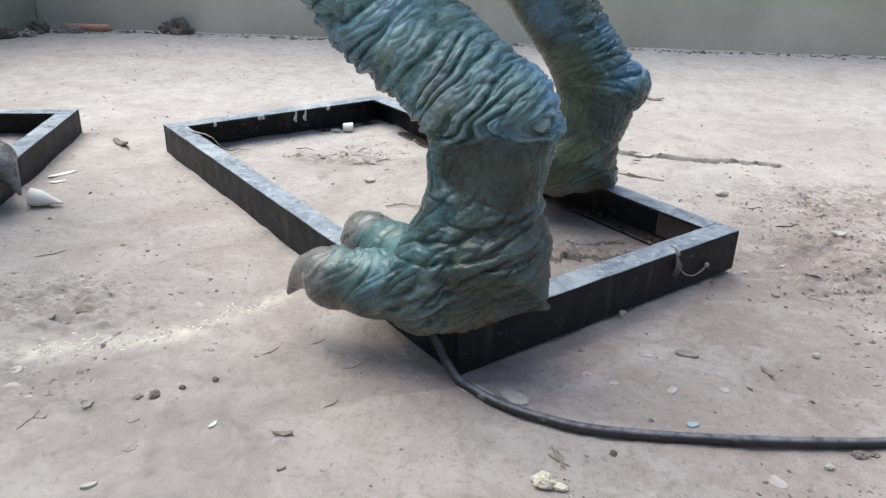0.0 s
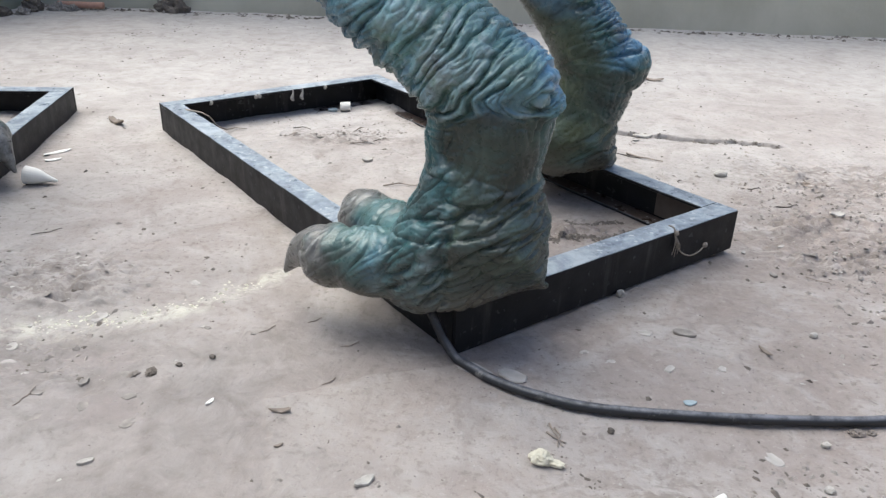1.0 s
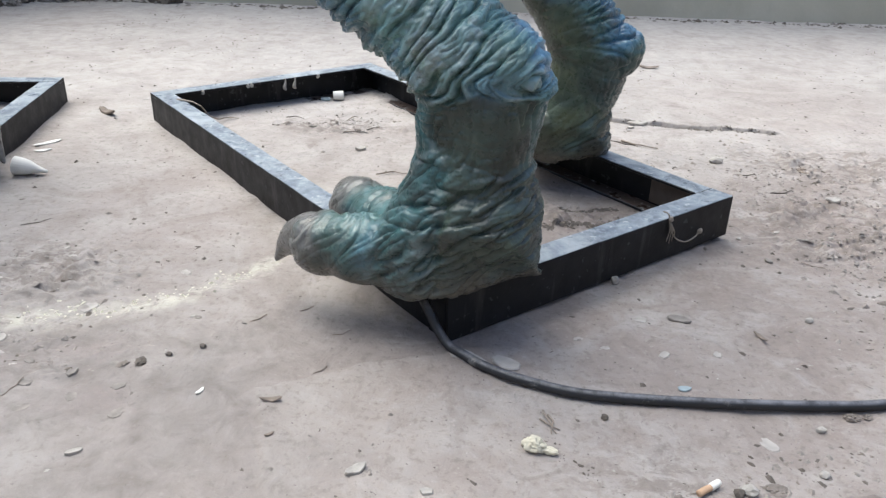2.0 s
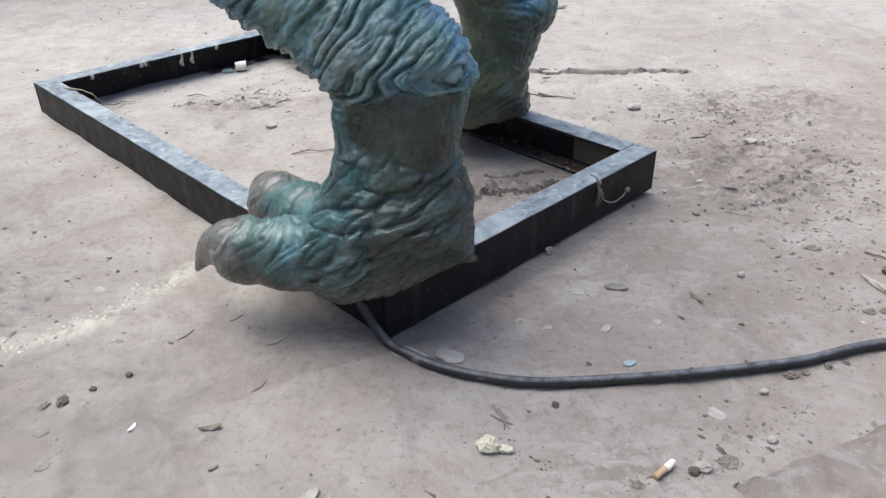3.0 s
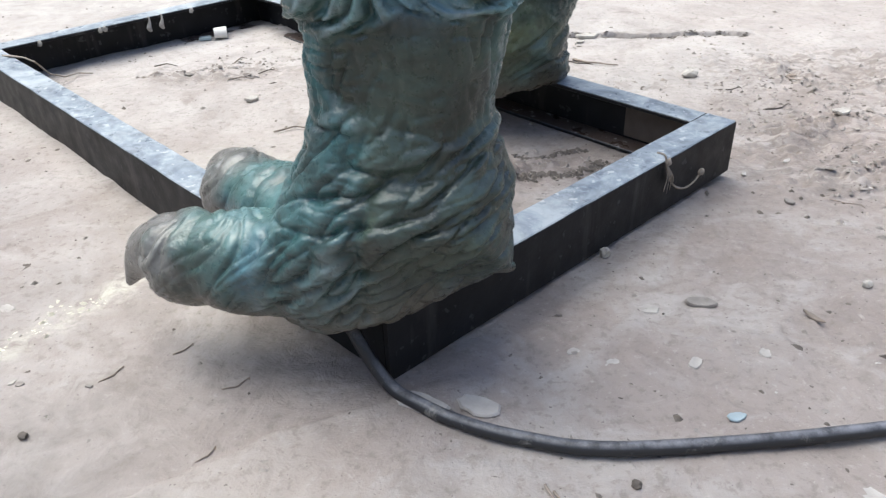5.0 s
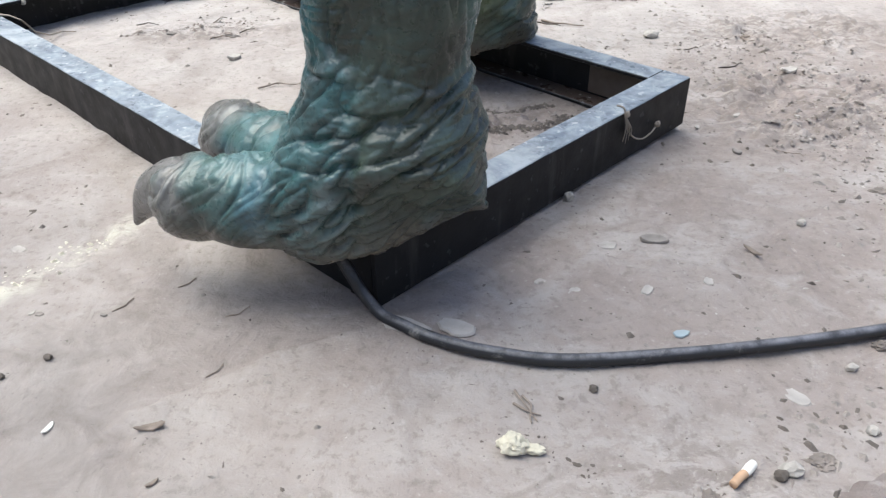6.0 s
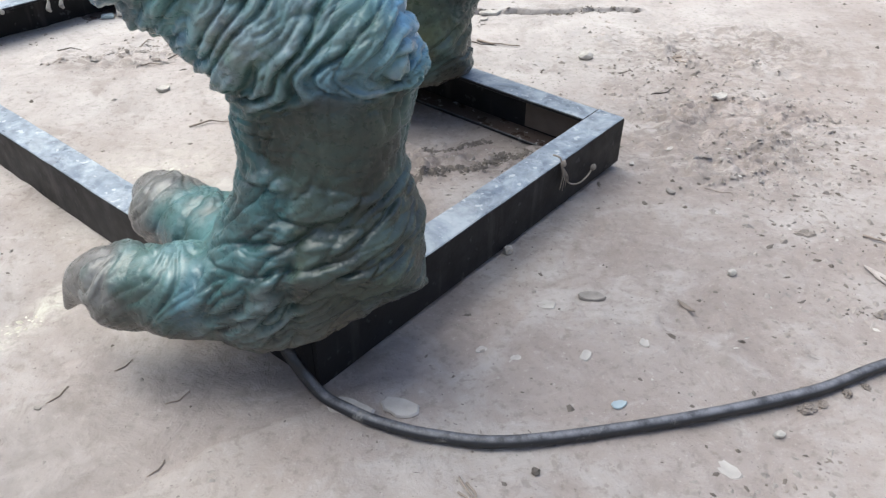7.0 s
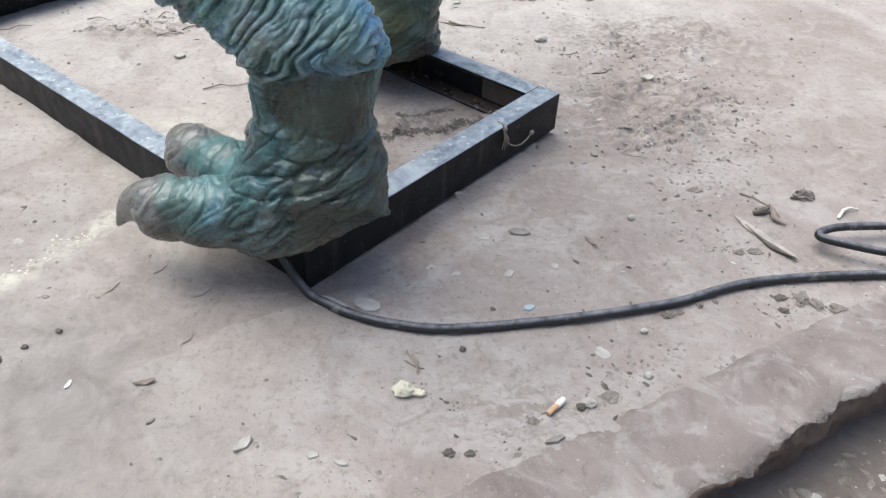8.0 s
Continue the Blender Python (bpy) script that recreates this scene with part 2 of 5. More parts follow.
def wall_material(name, light, dark):
    m = Nodes(name, 0.85)
    n = m.noise(1.6, 6, 0.6, 0.5)
    col = m.ramp(n, (0.3, dark), (0.7, light))
    col = m.mix(m.ramp(m.noise(4, 5, 0.6, 0.0, None, (1, 1, 0.2)), (0.5, 0.0), (0.7, 0.4)), col, dark)
    return m.done(col, m.bump(m.noise(60, 5), 0.3, 0.003))


GROUND, SKIN, STEEL = ground_material(), skin_material(), steel_material()
PLASTER = wall_material("grey_plaster", (0.50, 0.480, 0.40), (0.34, 0.325, 0.262))
GREEN_WALL = wall_material("greenish_plaster", (0.34, 0.345, 0.275), (0.18, 0.185, 0.145))


def rubber_material():
    m = Nodes("dusty_black_rubber", 0.5)
    geo = m.add("ShaderNodeNewGeometry")
    up = m.ramp(m.separate(geo.outputs["Normal"])[2], (0.55, 0.0), (1.0, 1.0))
    dust = m.math("MULTIPLY", up, m.ramp(m.noise(55, 6, 0.7), (0.36, 0.12), (0.62, 0.95)))
    col = m.mix(dust, (0.013, 0.014, 0.018), (0.17, 0.172, 0.195))
    scuff = m.ramp(m.noise(26, 6, 0.72, 0.3), (0.58, 0.0), (0.70, 0.7))
    return m.done(m.mix(scuff, col, (0.24, 0.23, 0.22)), m.bump(m.noise(140, 4), 0.3, 0.0008))


def kerb_material():
    m = Nodes("broken_concrete", 0.85)
    mid, small, fine = m.noise(9, 6, 0.6, 0.8), m.noise(38, 6, 0.68), m.noise(130, 5, 0.7)
    col = m.ramp(mid, (0.32, (0.140, 0.114, 0.105)), (0.52, (0.205, 0.174, 0.163)), (0.68, (0.275, 0.244, 0.231)))
    col = m.mix(m.ramp(m.noise(15, 5, 0.55, 1.4), (0.52, 0.0), (0.62, 0.5)), col, m.ramp(small, (0.3, (0.26, 0.243, 0.228)), (0.7, (0.37, 0.35, 0.333))))
    col = m.mix(m.ramp(small, (0.30, 0.6), (0.40, 0.0)), col, (0.095, 0.078, 0.070))
    col = m.mix(m.ramp(fine, (0.62, 0.0), (0.70, 0.5)), col, (0.50, 0.48, 0.46))
    return m.done(col, m.bump(fine, 0.6, 0.003, m.bump(small, 0.8, 0.010)))


RUBBER, KERB = rubber_material(), kerb_material()
FOAM = simple("cream_foam", (0.52, 0.49, 0.40), 0.9, 0.15, 120, 0, 0.8, 0.003)
PAPER = simple("white_paper", (0.66, 0.65, 0.62), 0.8, 0.08, 40)
FILTER = simple("cork_filter_paper", (0.44, 0.29, 0.19), 0.8, 0.15, 150)
STONE = simple("grey_stone", (0.22, 0.20, 0.185), 0.85, 0.35, 100, 0, 0.8, 0.004)
PALE = simple("pale_chip", (0.36, 0.34, 0.315), 0.85, 0.3, 120, 0, 0.7, 0.003)
MUD = simple("dried_mud", (0.185, 0.160, 0.144), 0.95, 0.35, 90, 0, 0.8, 0.004)
DARK = simple("dark_dirt", (0.105, 0.090, 0.079), 0.9, 0.4, 80, 0, 0.8, 0.004)
BARK = simple("dry_bark", (0.20, 0.165, 0.14), 0.9, 0.4, 70, 0, 0.8, 0.003)
BEDDED = simple("bedded_stone", (0.34, 0.318, 0.30), 0.85, 0.2, 90, 0, 0.5, 0.002)
BLUE = simple("blue_plastic", (0.26, 0.32, 0.35), 0.5, 0.15, 80)
STRING = simple("dirty_string", (0.25, 0.215, 0.185), 0.9, 0.25, 300, 0, 0.6, 0.001)
# brown broken kerb face, darkened for the shade below its overhang
EARTH_SHADE = simple("shaded_broken_edge", (0.115, 0.085, 0.075), 0.9, 0.45, 45, 0, 0.9, 0.008)
BARK_PALE = simple("weathered_bark", (0.33, 0.295, 0.275), 0.9, 0.4, 60, 0, 0.8, 0.003)
RUSTY = simple("bare_brown_steel", (0.11, 0.085, 0.07), 0.6, 0.3, 50)
ROD = simple("rusty_rod", (0.36, 0.20, 0.15), 0.7, 0.3, 60)


# ---- building helpers ----
def mesh_from(bm, name, mat, smoothed=True):
    data = bpy.data.meshes.new(name)
    bm.normal_update()
    bm.to_mesh(data)
    bm.free()
    data.materials.append(mat)
    if smoothed:
        data.polygons.foreach_set("use_smooth", [True] * len(data.polygons))
    return data


def part(name, bm, mat, parent, label="", smoothed=False):
    ob = new(name, mesh_from(bm, name, mat, smoothed))
    ob.parent = parent
    if label:
        tagged(ob, label)
    return ob


def thing(name, label, category, m=None, group="", kind=""):
    ob = new(name)
    ob.empty_display_size = 0.05
    ob.matrix_world = m or Matrix()
    return tagged(ob, label, category, group, kind)


def solid(name, bm, mat, label, category, m=None, smoothed=False, group="", kind=""):
    ob = new(name, mesh_from(bm, name, mat, smoothed))
    ob.matrix_world = m or Matrix()
    return tagged(ob, label, category, group, kind)


def box(bm, a, b, bevel=0.0):
    m = Matrix.Translation([(p + q) / 2 for p, q in zip(a, b)]) @ Matrix.Diagonal([abs(q - p) for p, q in zip(a, b)] + [1])
    made = bmesh.ops.create_cube(bm, size=1, matrix=m)
    if bevel:
        edges = list({e for v in made["verts"] for e in v.link_edges})
        bmesh.ops.bevel(bm, geom=edges, offset=bevel, segments=2, affect="EDGES")


def tube(bm, points, radius, sides=12, closed_ends=True, wobble=0.0):
    """A round rope along a smooth line through points; radius: a number or one a point."""
    pts = [Vector(p) for p in points]
    line, rads = [], []
    rs = radius if isinstance(radius, (list, tuple)) else [radius] * len(pts)
    for i in range(len(pts) - 1):
        p0, p1, p2, p3 = pts[max(0, i - 1)], pts[i], pts[i + 1], pts[min(len(pts) - 1, i + 2)]
        for k in range(8):
            t = k / 8
            line.append(0.5 * (2 * p1 + (p2 - p0) * t + (2 * p0 - 5 * p1 + 4 * p2 - p3) * t * t + (3 * p1 - p0 - 3 * p2 + p3) * t ** 3))
            rads.append(rs[i] + (rs[i + 1] - rs[i]) * t)
    line.append(pts[-1])
    rads.append(rs[-1])
    rings = []
    for i, p in enumerate(line):
        way = (line[min(i + 1, len(line) - 1)] - line[max(i - 1, 0)]).normalized()
        side = way.cross(Vector((0, 0, 1)))
        side = side.normalized() if side.length > 1e-3 else Vector((1, 0, 0))
        up = side.cross(way)
        r = rads[i] * (1 + wobble * noise.noise(p * 25))
        rings.append([bm.verts.new(p + r * (math.cos(a) * side + math.sin(a) * up)) for a in [2 * math.pi * k / sides for k in range(sides)]])
    for a, b in zip(rings, rings[1:]):
        for k in range(sides):
            bm.faces.new((a[k], a[(k + 1) % sides], b[(k + 1) % sides], b[k]))
    if closed_ends:
        bm.faces.new(rings[0][::-1])
        bm.faces.new(rings[-1])
    bmesh.ops.recalc_face_normals(bm, faces=bm.faces)


def lump(bm, size, rough=0.35, seed=0.0, cuts=2, m=None, scale=1.0):
    """An uneven stone-like lump that sits on z = 0."""
    made = bmesh.ops.create_icosphere(bm, subdivisions=cuts, radius=1)["verts"]
    for v in made:
        n = noise.noise(v.co * 1.7 * scale + Vector((seed, seed * 1.7, 3))) + 0.5 * noise.noise(v.co * 4.1 * scale + Vector((seed, 9, seed)))
        v.co = v.co * (1 + rough * n)
        v.co = Vector((v.co.x * size[0], v.co.y * size[1], max(v.co.z, -0.75) * size[2] + 0.7 * size[2]))
        if m:
            v.co = m @ v.co


# ---- the yard: ground, kerb, walls ----
KERB_AT, KERB_WAY = Vector((0.606, 0.798)), Vector((0.917, 0.398))
KERB_OUT = Vector((0.398, -0.917))


def kerb_side(x, y):
    """Metres from the kerb's middle line, towards its broken edge."""
    return (x - KERB_AT.x) * KERB_OUT.x + (y - KERB_AT.y) * KERB_OUT.y


def ground_z(p):
    """The floor's height at places (n, 3), the metres past the kerb's line, and where the screed lies."""
    z = 0.004 * fbm(p * 3.1, 3) + 0.0022 * fbm(p * 14 + 5, 3) + 0.0012 * perlin(p * 48)
    side = (p[:, 0] - KERB_AT.x) * KERB_OUT.x + (p[:, 1] - KERB_AT.y) * KERB_OUT.y
    z = z - 0.105 * smooth(-0.01, 0.01, side)
    # a thin worn screed with a ragged edge, and a broken joint behind the frame
    edge = 0.010 * fbm(p * 11 + 2, 3)
    screed = smooth(-0.004, 0.004, p[:, 0] - 0.057 + 0.41 * (p[:, 1] - 0.959) + edge) * smooth(0.004, -0.004, p[:, 1] - 0.986 - 0.52 * (p[:, 0] - 0.042) + edge) * smooth(0.42, 0.22, p[:, 0] + edge)
    z = z + 0.0042 * screed
    mud = np.zeros(len(p))
    for mx, my, ax, ay, k in ((0.90, 1.62, 0.20, 0.14, 1.3), (1.05, 1.95, 0.25, 0.12, 1.3), (0.48, 1.57, 0.10, 0.035, 2.0), (-0.12, 2.01, 0.14, 0.05, 1.8), (0.03, 2.33, 0.10, 0.05, 0.9), (0.52, 0.90, 0.10, 0.05, 0.8), (-0.30, 1.00, 0.16, 0.10, 0.9), (-0.371, 1.219, 0.13, 0.085, 1.3), (0.62, 1.30, 0.3, 0.2, 0.35)):
        mud = mud + k * np.exp(-((p[:, 0] - mx) / ax) ** 2 - ((p[:, 1] - my) / ay) ** 2)
    crust = 1 - np.minimum(1, np.abs(perlin(p * np.array((22, 34, 1)) + 13)) * 3)
    z = z + mud * (0.0130 * crust * smooth(-0.1, 0.3, perlin(p * 9 + 70)) + 0.0045 * perlin(p * 70 + 4) + 0.003 * perlin(p * 33 + 8))
    # a patch where the surface has come away in thin plates
    plates = np.clip(sum(k * np.exp(-((p[:, 0] - px) / ax) ** 2 - ((p[:, 1] - py) / ay) ** 2) for px, py, ax, ay, k in ((-0.37, 1.23, 0.15, 0.08, 1.0), (-0.22, 1.00, 0.15, 0.09, 0.9), (0.50, 0.86, 0.14, 0.04, 0.6), (0.80, 1.62, 0.16, 0.13, 0.8), (0.95, 1.95, 0.2, 0.12, 0.6), (0.68, 1.13, 0.04, 0.03, 1.0))) - 0.15, 0, 1)
    crack, on = np.zeros(len(p)), plates > 0.02
    if on.any():
        g = p[on] * np.array((34, 44, 1)) + 0.5 * np.stack([perlin(p[on] * 20), perlin(p[on] * 20 + 5), np.zeros(on.sum())], 1)
        g[:, 2] = 0.5
        c = cells(g)
        open_ = smooth(-0.15, 0.25, perlin(p[on] * 16 + 31))
        crack[on] = np.exp(-(c / 0.10) ** 2) * plates[on] * open_
        z[on] += plates[on] * open_ * (0.0045 * np.minimum(1, c * 3) + 0.004 * perlin(np.floor(g) * 0.37 + 9))
    joint = 2.205 - 0.03 * (p[:, 0] - 0.7) + 0.005 * perlin(p * 22) + 0.004 * perlin(p * 60 + 5)
    lip = smooth(0.48, 0.54, p[:, 0]) * smooth(0.98, 0.92, p[:, 0]) * (0.65 + 0.35 * perlin(p * 13 + 3))
    z = z + lip * (0.010 * smooth(-0.002, 0.002, p[:, 1] - joint) * smooth(0.07, 0.0, p[:, 1] - joint) - 0.014 * np.exp(-((p[:, 1] - joint + 0.005) / 0.0045) ** 2))
    # the joint's recess is darkened for the shadow of its lip
    crack = np.maximum(crack, lip * np.exp(-((p[:, 1] - joint + 0.005) / 0.0045) ** 2))
    return z, side, screed, mud, crack


def ground_at(x, y):
    return float(ground_z(np.array([[x, y, 0.0]]))[0][0])


def build_ground():
    def steps(*marks):
        out = []
        for (a, d), (b, _) in zip(marks, marks[1:]):
            out += list(np.arange(a, b - 0.3 * d, d))
        return np.array(out + [marks[-1][0]])
    xs = steps((-3.0, 0.06), (-1.0, 0.015), (-0.55, 0.005), (0.02, 0.0032), (0.24, 0.005), (1.25, 0.03), (5.0, 0.03))
    ys = steps((-3.0, 0.06), (0.62, 0.005), (0.84, 0.0035), (1.10, 0.005), (1.75, 0.009), (2.18, 0.003), (2.24, 0.009), (2.6, 0.05), (5.2, 0.05))
    gx, gy = np.meshgrid(xs, ys)
    p = np.stack([gx.ravel(), gy.ravel(), np.zeros(gx.size)], 1)
    z, side, screed, mud, crack = ground_z(p)
    p[:, 2] = z
    nx, ny = len(xs), len(ys)
    idx = np.arange(nx * ny).reshape(ny, nx)
    faces = np.stack([idx[:-1, :-1], idx[:-1, 1:], idx[1:, 1:], idx[1:, :-1]], -1).reshape(-1, 4)
    data = bpy.data.meshes.new("ground")
    data.from_pydata(p.tolist(), [], faces.tolist())
    data.polygons.foreach_set("use_smooth", [True] * len(data.polygons))
    data.materials.append(GROUND)
    # a band of spilt yellowish powder; damp brown by the kerb plus painted shade
    x, y = p[:, 0], p[:, 1]
    centre = np.interp(x, (-1.2, -0.6, -0.316, -0.25, -0.188, -0.137, -0.086, -0.055, -0.02), (0.98, 1.03, 1.08, 1.10, 1.134, 1.167, 1.21, 1.28, 1.31)) + 0.012 * perlin(p * 7)
    powder = (0.45 + 0.55 * smooth(-0.3, 0.3, perlin(p * 8 + 77))) * np.exp(-((y - centre) / (0.034 + 0.018 * perlin(p * 5 + 9))) ** 2) * smooth(0.0, -0.05, x)
    spill = np.exp(-(((x - 0.02) / 0.10) ** 2 + ((y - 1.52) / 0.12) ** 2))
    powder = np.clip(powder + 0.6 * spill, 0, 1)
    damp_shade = smooth(-0.4, 0.35, 0.6 * fbm(p * 2.3 + 40, 3) + 0.75 - 1.0 * np.maximum(0, y - 1.15)) * (0.35 + 0.4 * smooth(1.12, 0.92, y) * smooth(0.1, -0.2, x) + 0.65 * smooth(-0.15, 0.35, x - 0.4 * (y - 1.3)))
    damp_shade = np.maximum(damp_shade, smooth(0.0, 0.03, side))
    pink = smooth(-0.1, 0.3, fbm(p * 7 + 3, 3) + 0.7 - 9 * np.sqrt((x + 0.20) ** 2 + (y - 0.99) ** 2))
    # grows with distance, painting the brighter light at the back
    dry = np.clip(smooth(1.75, 3.0, y - 0.30 * x + 0.35 * fbm(p * 2.1 + 60, 3)), 0, 1)
    # near left floor, toned greyer and darker
    dark_left = smooth(1.36, 1.02, y + 0.12 * fbm(p * 4 + 15, 3)) * smooth(0.30, -0.06, x + 0.12 * fbm(p * 4 + 25, 3)) * (1 - 0.7 * powder) * smooth(0.0, -0.05, side)
    # dark patch inside the base frame: brown dirt and shade painted together
    damp_shade = np.maximum(damp_shade, 0.9 * np.exp(-((x - 0.49) / 0.15) ** 2 - ((y - 1.56) / 0.09) ** 2))
    for name, values in (("dark_left", dark_left), ("dry", dry), ("crack", crack), ("powder", powder), ("damp_shade", damp_shade), ("pink", pink), ("screed", screed), ("mud", np.clip(mud, 0, 1.5)), ("soil", smooth(0.0, 0.03, side))):
        a = data.attributes.new(name, "FLOAT", "POINT")
        a.data.foreach_set("value", values.astype(np.float32))
    ob = new("ground", data)
    return tagged(ob, "dusty grey concrete yard floor with cracks and debris", "ground", kind="structure")


def build_kerb():
    bm = bmesh.new()
    rings, n = [], 940
    for i in range(n + 1):
        a = -3.1 + 7.9 * i / n
        ring = []
        for k, (o, h) in enumerate(((-0.075, -0.012), (-0.066, 0.0005), (-0.050, 0.004), (-0.028, 0.006), (0.0, 0.007), (0.030, 0.007), (0.048, 0.006), (0.058, 0.003), (0.060, -0.010), (0.050, -0.030), (0.038, -0.055), (0.034, -0.085), (0.040, -0.125))):
            at = KERB_AT + KERB_WAY * a
            q = Vector((a * 9, k * 0.6, 2))
            wob = 0.012 * noise.noise(q) + 0.009 * noise.noise(q * 3) + 0.006 * noise.noise(q * 8) + 0.003 * noise.noise(q * 19)
            off = o + (wob * 1.2 if k >= 5 else wob * 0.5)
            high = h + (0.006 * noise.noise(q * 2.3 + Vector((5, 5, 5))) if k > 1 else 0)
            spot = at + KERB_OUT * off
            ring.append(bm.verts.new((spot.x, spot.y, high)))
        rings.append(ring)
    for a, b in zip(rings, rings[1:]):
        for k in range(len(a) - 1):
            bm.faces.new((a[k], b[k], b[k + 1], a[k + 1])).material_index = 1 if k >= 7 else 0
    bmesh.ops.recalc_face_normals(bm, faces=bm.faces)
    ob = solid("kerb", bm, KERB, "crumbling pinkish concrete kerb along the floor edge", "kerb", smoothed=True, kind="structure")
    ob.data.materials.append(EARTH_SHADE)
    return ob


def build_wall(name, a, b, height, mat, label, thick=0.2):
    way = Vector((b[0] - a[0], b[1] - a[1]))
    length = way.length
    bm = bmesh.new()
    box(bm, (0, 0, -0.1), (length, thick, height), 0.01)
    m = Matrix.Translation((a[0], a[1], 0)) @ Matrix.Rotation(math.atan2(way.y, way.x), 4, "Z")
    return solid(name, bm, mat, label, "wall", m, kind="structure")


build_ground()
build_kerb()
build_wall("wall_north", (-2.1, 3.50), (5.2, 4.36), 1.6, PLASTER, "weathered grey plaster wall behind the yard")
build_wall("wall_west", (-2.6, -2.8), (-1.87, 3.52), 1.0, GREEN_WALL, "stained greenish plaster side wall")
build_wall("wall_east", (4.9, 4.5), (4.9, -2.8), 1.6, PLASTER, "plain grey plaster side wall")
build_wall("wall_south", (5.0, -2.6), (-2.7, -2.6), 2.6, PLASTER, "plain grey plaster wall of the building")

# ---- the steel base frames ----
RAIL_H, RAIL_W, LONG, SHORT = 0.0745, 0.043, 1.171, 0.605


def channel(bm, length):
    """A steel channel from x = 0 to length; its web stands on y = 0 and its flanges reach to y = RAIL_W."""
    t, r = 0.006, 0.0025
    outline = [(0, r), (r, 0), (RAIL_W - 0.001, 0), (RAIL_W, 0.001), (RAIL_W, t - 0.001), (RAIL_W - 0.001, t), (t, t), (t, RAIL_H - t), (RAIL_W - 0.001, RAIL_H - t), (RAIL_W, RAIL_H - t + 0.001), (RAIL_W, RAIL_H - 0.001), (RAIL_W - 0.001, RAIL_H), (r, RAIL_H), (0.0008, RAIL_H - 0.0008), (0, RAIL_H - r)]
    n = max(2, int(length / 0.03))
    rings = []
    for k in range(n + 1):
        x = length * k / n
        wear = [0.0006 * noise.noise(Vector((x * 40, a * 60, b * 60))) for a, b in outline]
        rings.append([bm.verts.new((x, a + w, b + w)) for (a, b), w in zip(outline, wear)])
    m = len(outline)
    for a, b in zip(rings, rings[1:]):
        for k in range(m):
            bm.faces.new((a[k], b[k], b[(k + 1) % m], a[(k + 1) % m]))
    bm.faces.new(rings[0])
    bm.faces.new(rings[-1][::-1])
    bmesh.ops.recalc_face_normals(bm, faces=bm.faces)


def build_base_frame(m, label):
    root = thing("steel_base_frame", label, "metal frame", m, "base frames on the floor")
    for at, turn, length in (((0, 0), 0, SHORT), ((SHORT - 0.0001, RAIL_W + 0.0002), 90, LONG - 2 * RAIL_W - 0.0004), ((SHORT, LONG), 180, SHORT), ((0.0001, LONG - RAIL_W - 0.0002), 270, LONG - 2 * RAIL_W - 0.0004)):
        bm = bmesh.new()
        channel(bm, length)
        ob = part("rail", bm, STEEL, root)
        ob.matrix_basis = pose(at[0], at[1], 0, 0, 0, turn)
    for x in (0.0004, SHORT - 0.0054):
        for y in (0.0065, LONG - RAIL_W + 0.0005):
            bm = bmesh.new()
            box(bm, (x, y, 0.0065), (x + 0.005, y + RAIL_W - 0.007, RAIL_H - 0.0065), 0.001)
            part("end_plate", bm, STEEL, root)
    bm = bmesh.new()
    box(bm, (SHORT - 0.0095, 0.050, 0.010), (SHORT - 0.0062, 0.165, RAIL_H - 0.010), 0.001)
    part("patch_plate", bm, RUSTY, root, "bare brown steel patch")
    return root


FRAME_AT = pose(0.262, 1.122, 0.001, 0, 0, 43.7) @ pose(0, 0, 0, -0.5, -0.3, 0)
base = build_base_frame(FRAME_AT, "black painted steel channel frame under the dinosaur")
second = copy_thing(base, pose(-0.818, 2.06, -0.012, 0, 0, 193.6))
tagged(second, "black steel channel frame beside the first one")


# ---- the dinosaur statues ----
def loft(bm, rings, sides=56, power=2.2):
    """A closed skin over rings of (s, l, z, tilt, half depth, half width): tilt turns the ring's depth axis from level, degrees, nose down."""
    made = []
    for s, l, z, tilt, depth, width in rings:
        a = radians(tilt)
        ring = []
        for k in range(sides):
            c, d = math.cos(2 * math.pi * k / sides), math.sin(2 * math.pi * k / sides)
            e = 2 / power
            c, d = math.copysign(abs(c) ** e, c), math.copysign(abs(d) ** e, d)
            x = s + depth * c * math.cos(a)
            ring.append(bm.verts.new((x, l + width * d, z - depth * c * math.sin(a))))
        made.append(ring)
    for a, b in zip(made, made[1:]):
        for k in range(sides):
            bm.faces.new((a[k], a[(k + 1) % sides], b[(k + 1) % sides], b[k]))
    bm.faces.new(made[0][::-1])
    bm.faces.new(made[-1])


BALL = bmesh.new()
bmesh.ops.create_uvsphere(BALL, u_segments=20, v_segments=14, radius=1)
BALL.verts.index_update()
BALL_V, BALL_F = [v.co.copy() for v in BALL.verts], [[v.index for v in f.verts] for f in BALL.faces]
BALL.free()


def ball(bm, at, r):
    made = [bm.verts.new((at[0] + v.x * r[0], at[1] + v.y * r[1], at[2] + v.z * r[2])) for v in BALL_V]
    for f in BALL_F:
        bm.faces.new([made[k] for k in f])


def blend_rings(rings, n=6):
    """More rings between those given, along a smooth line."""
    r = [np.array(a, float) for a in rings]
    out = []
    for i in range(len(r) - 1):
        p0, p1, p2, p3 = r[max(0, i - 1)], r[i], r[i + 1], r[min(len(r) - 1, i + 2)]
        for k in range(n):
            t = k / n
            out.append(0.5 * (2 * p1 + (p2 - p0) * t + (2 * p0 - 5 * p1 + 4 * p2 - p3) * t * t + (3 * p1 - p0 - 3 * p2 + p3) * t ** 3))
    out.append(r[-1])
    return out


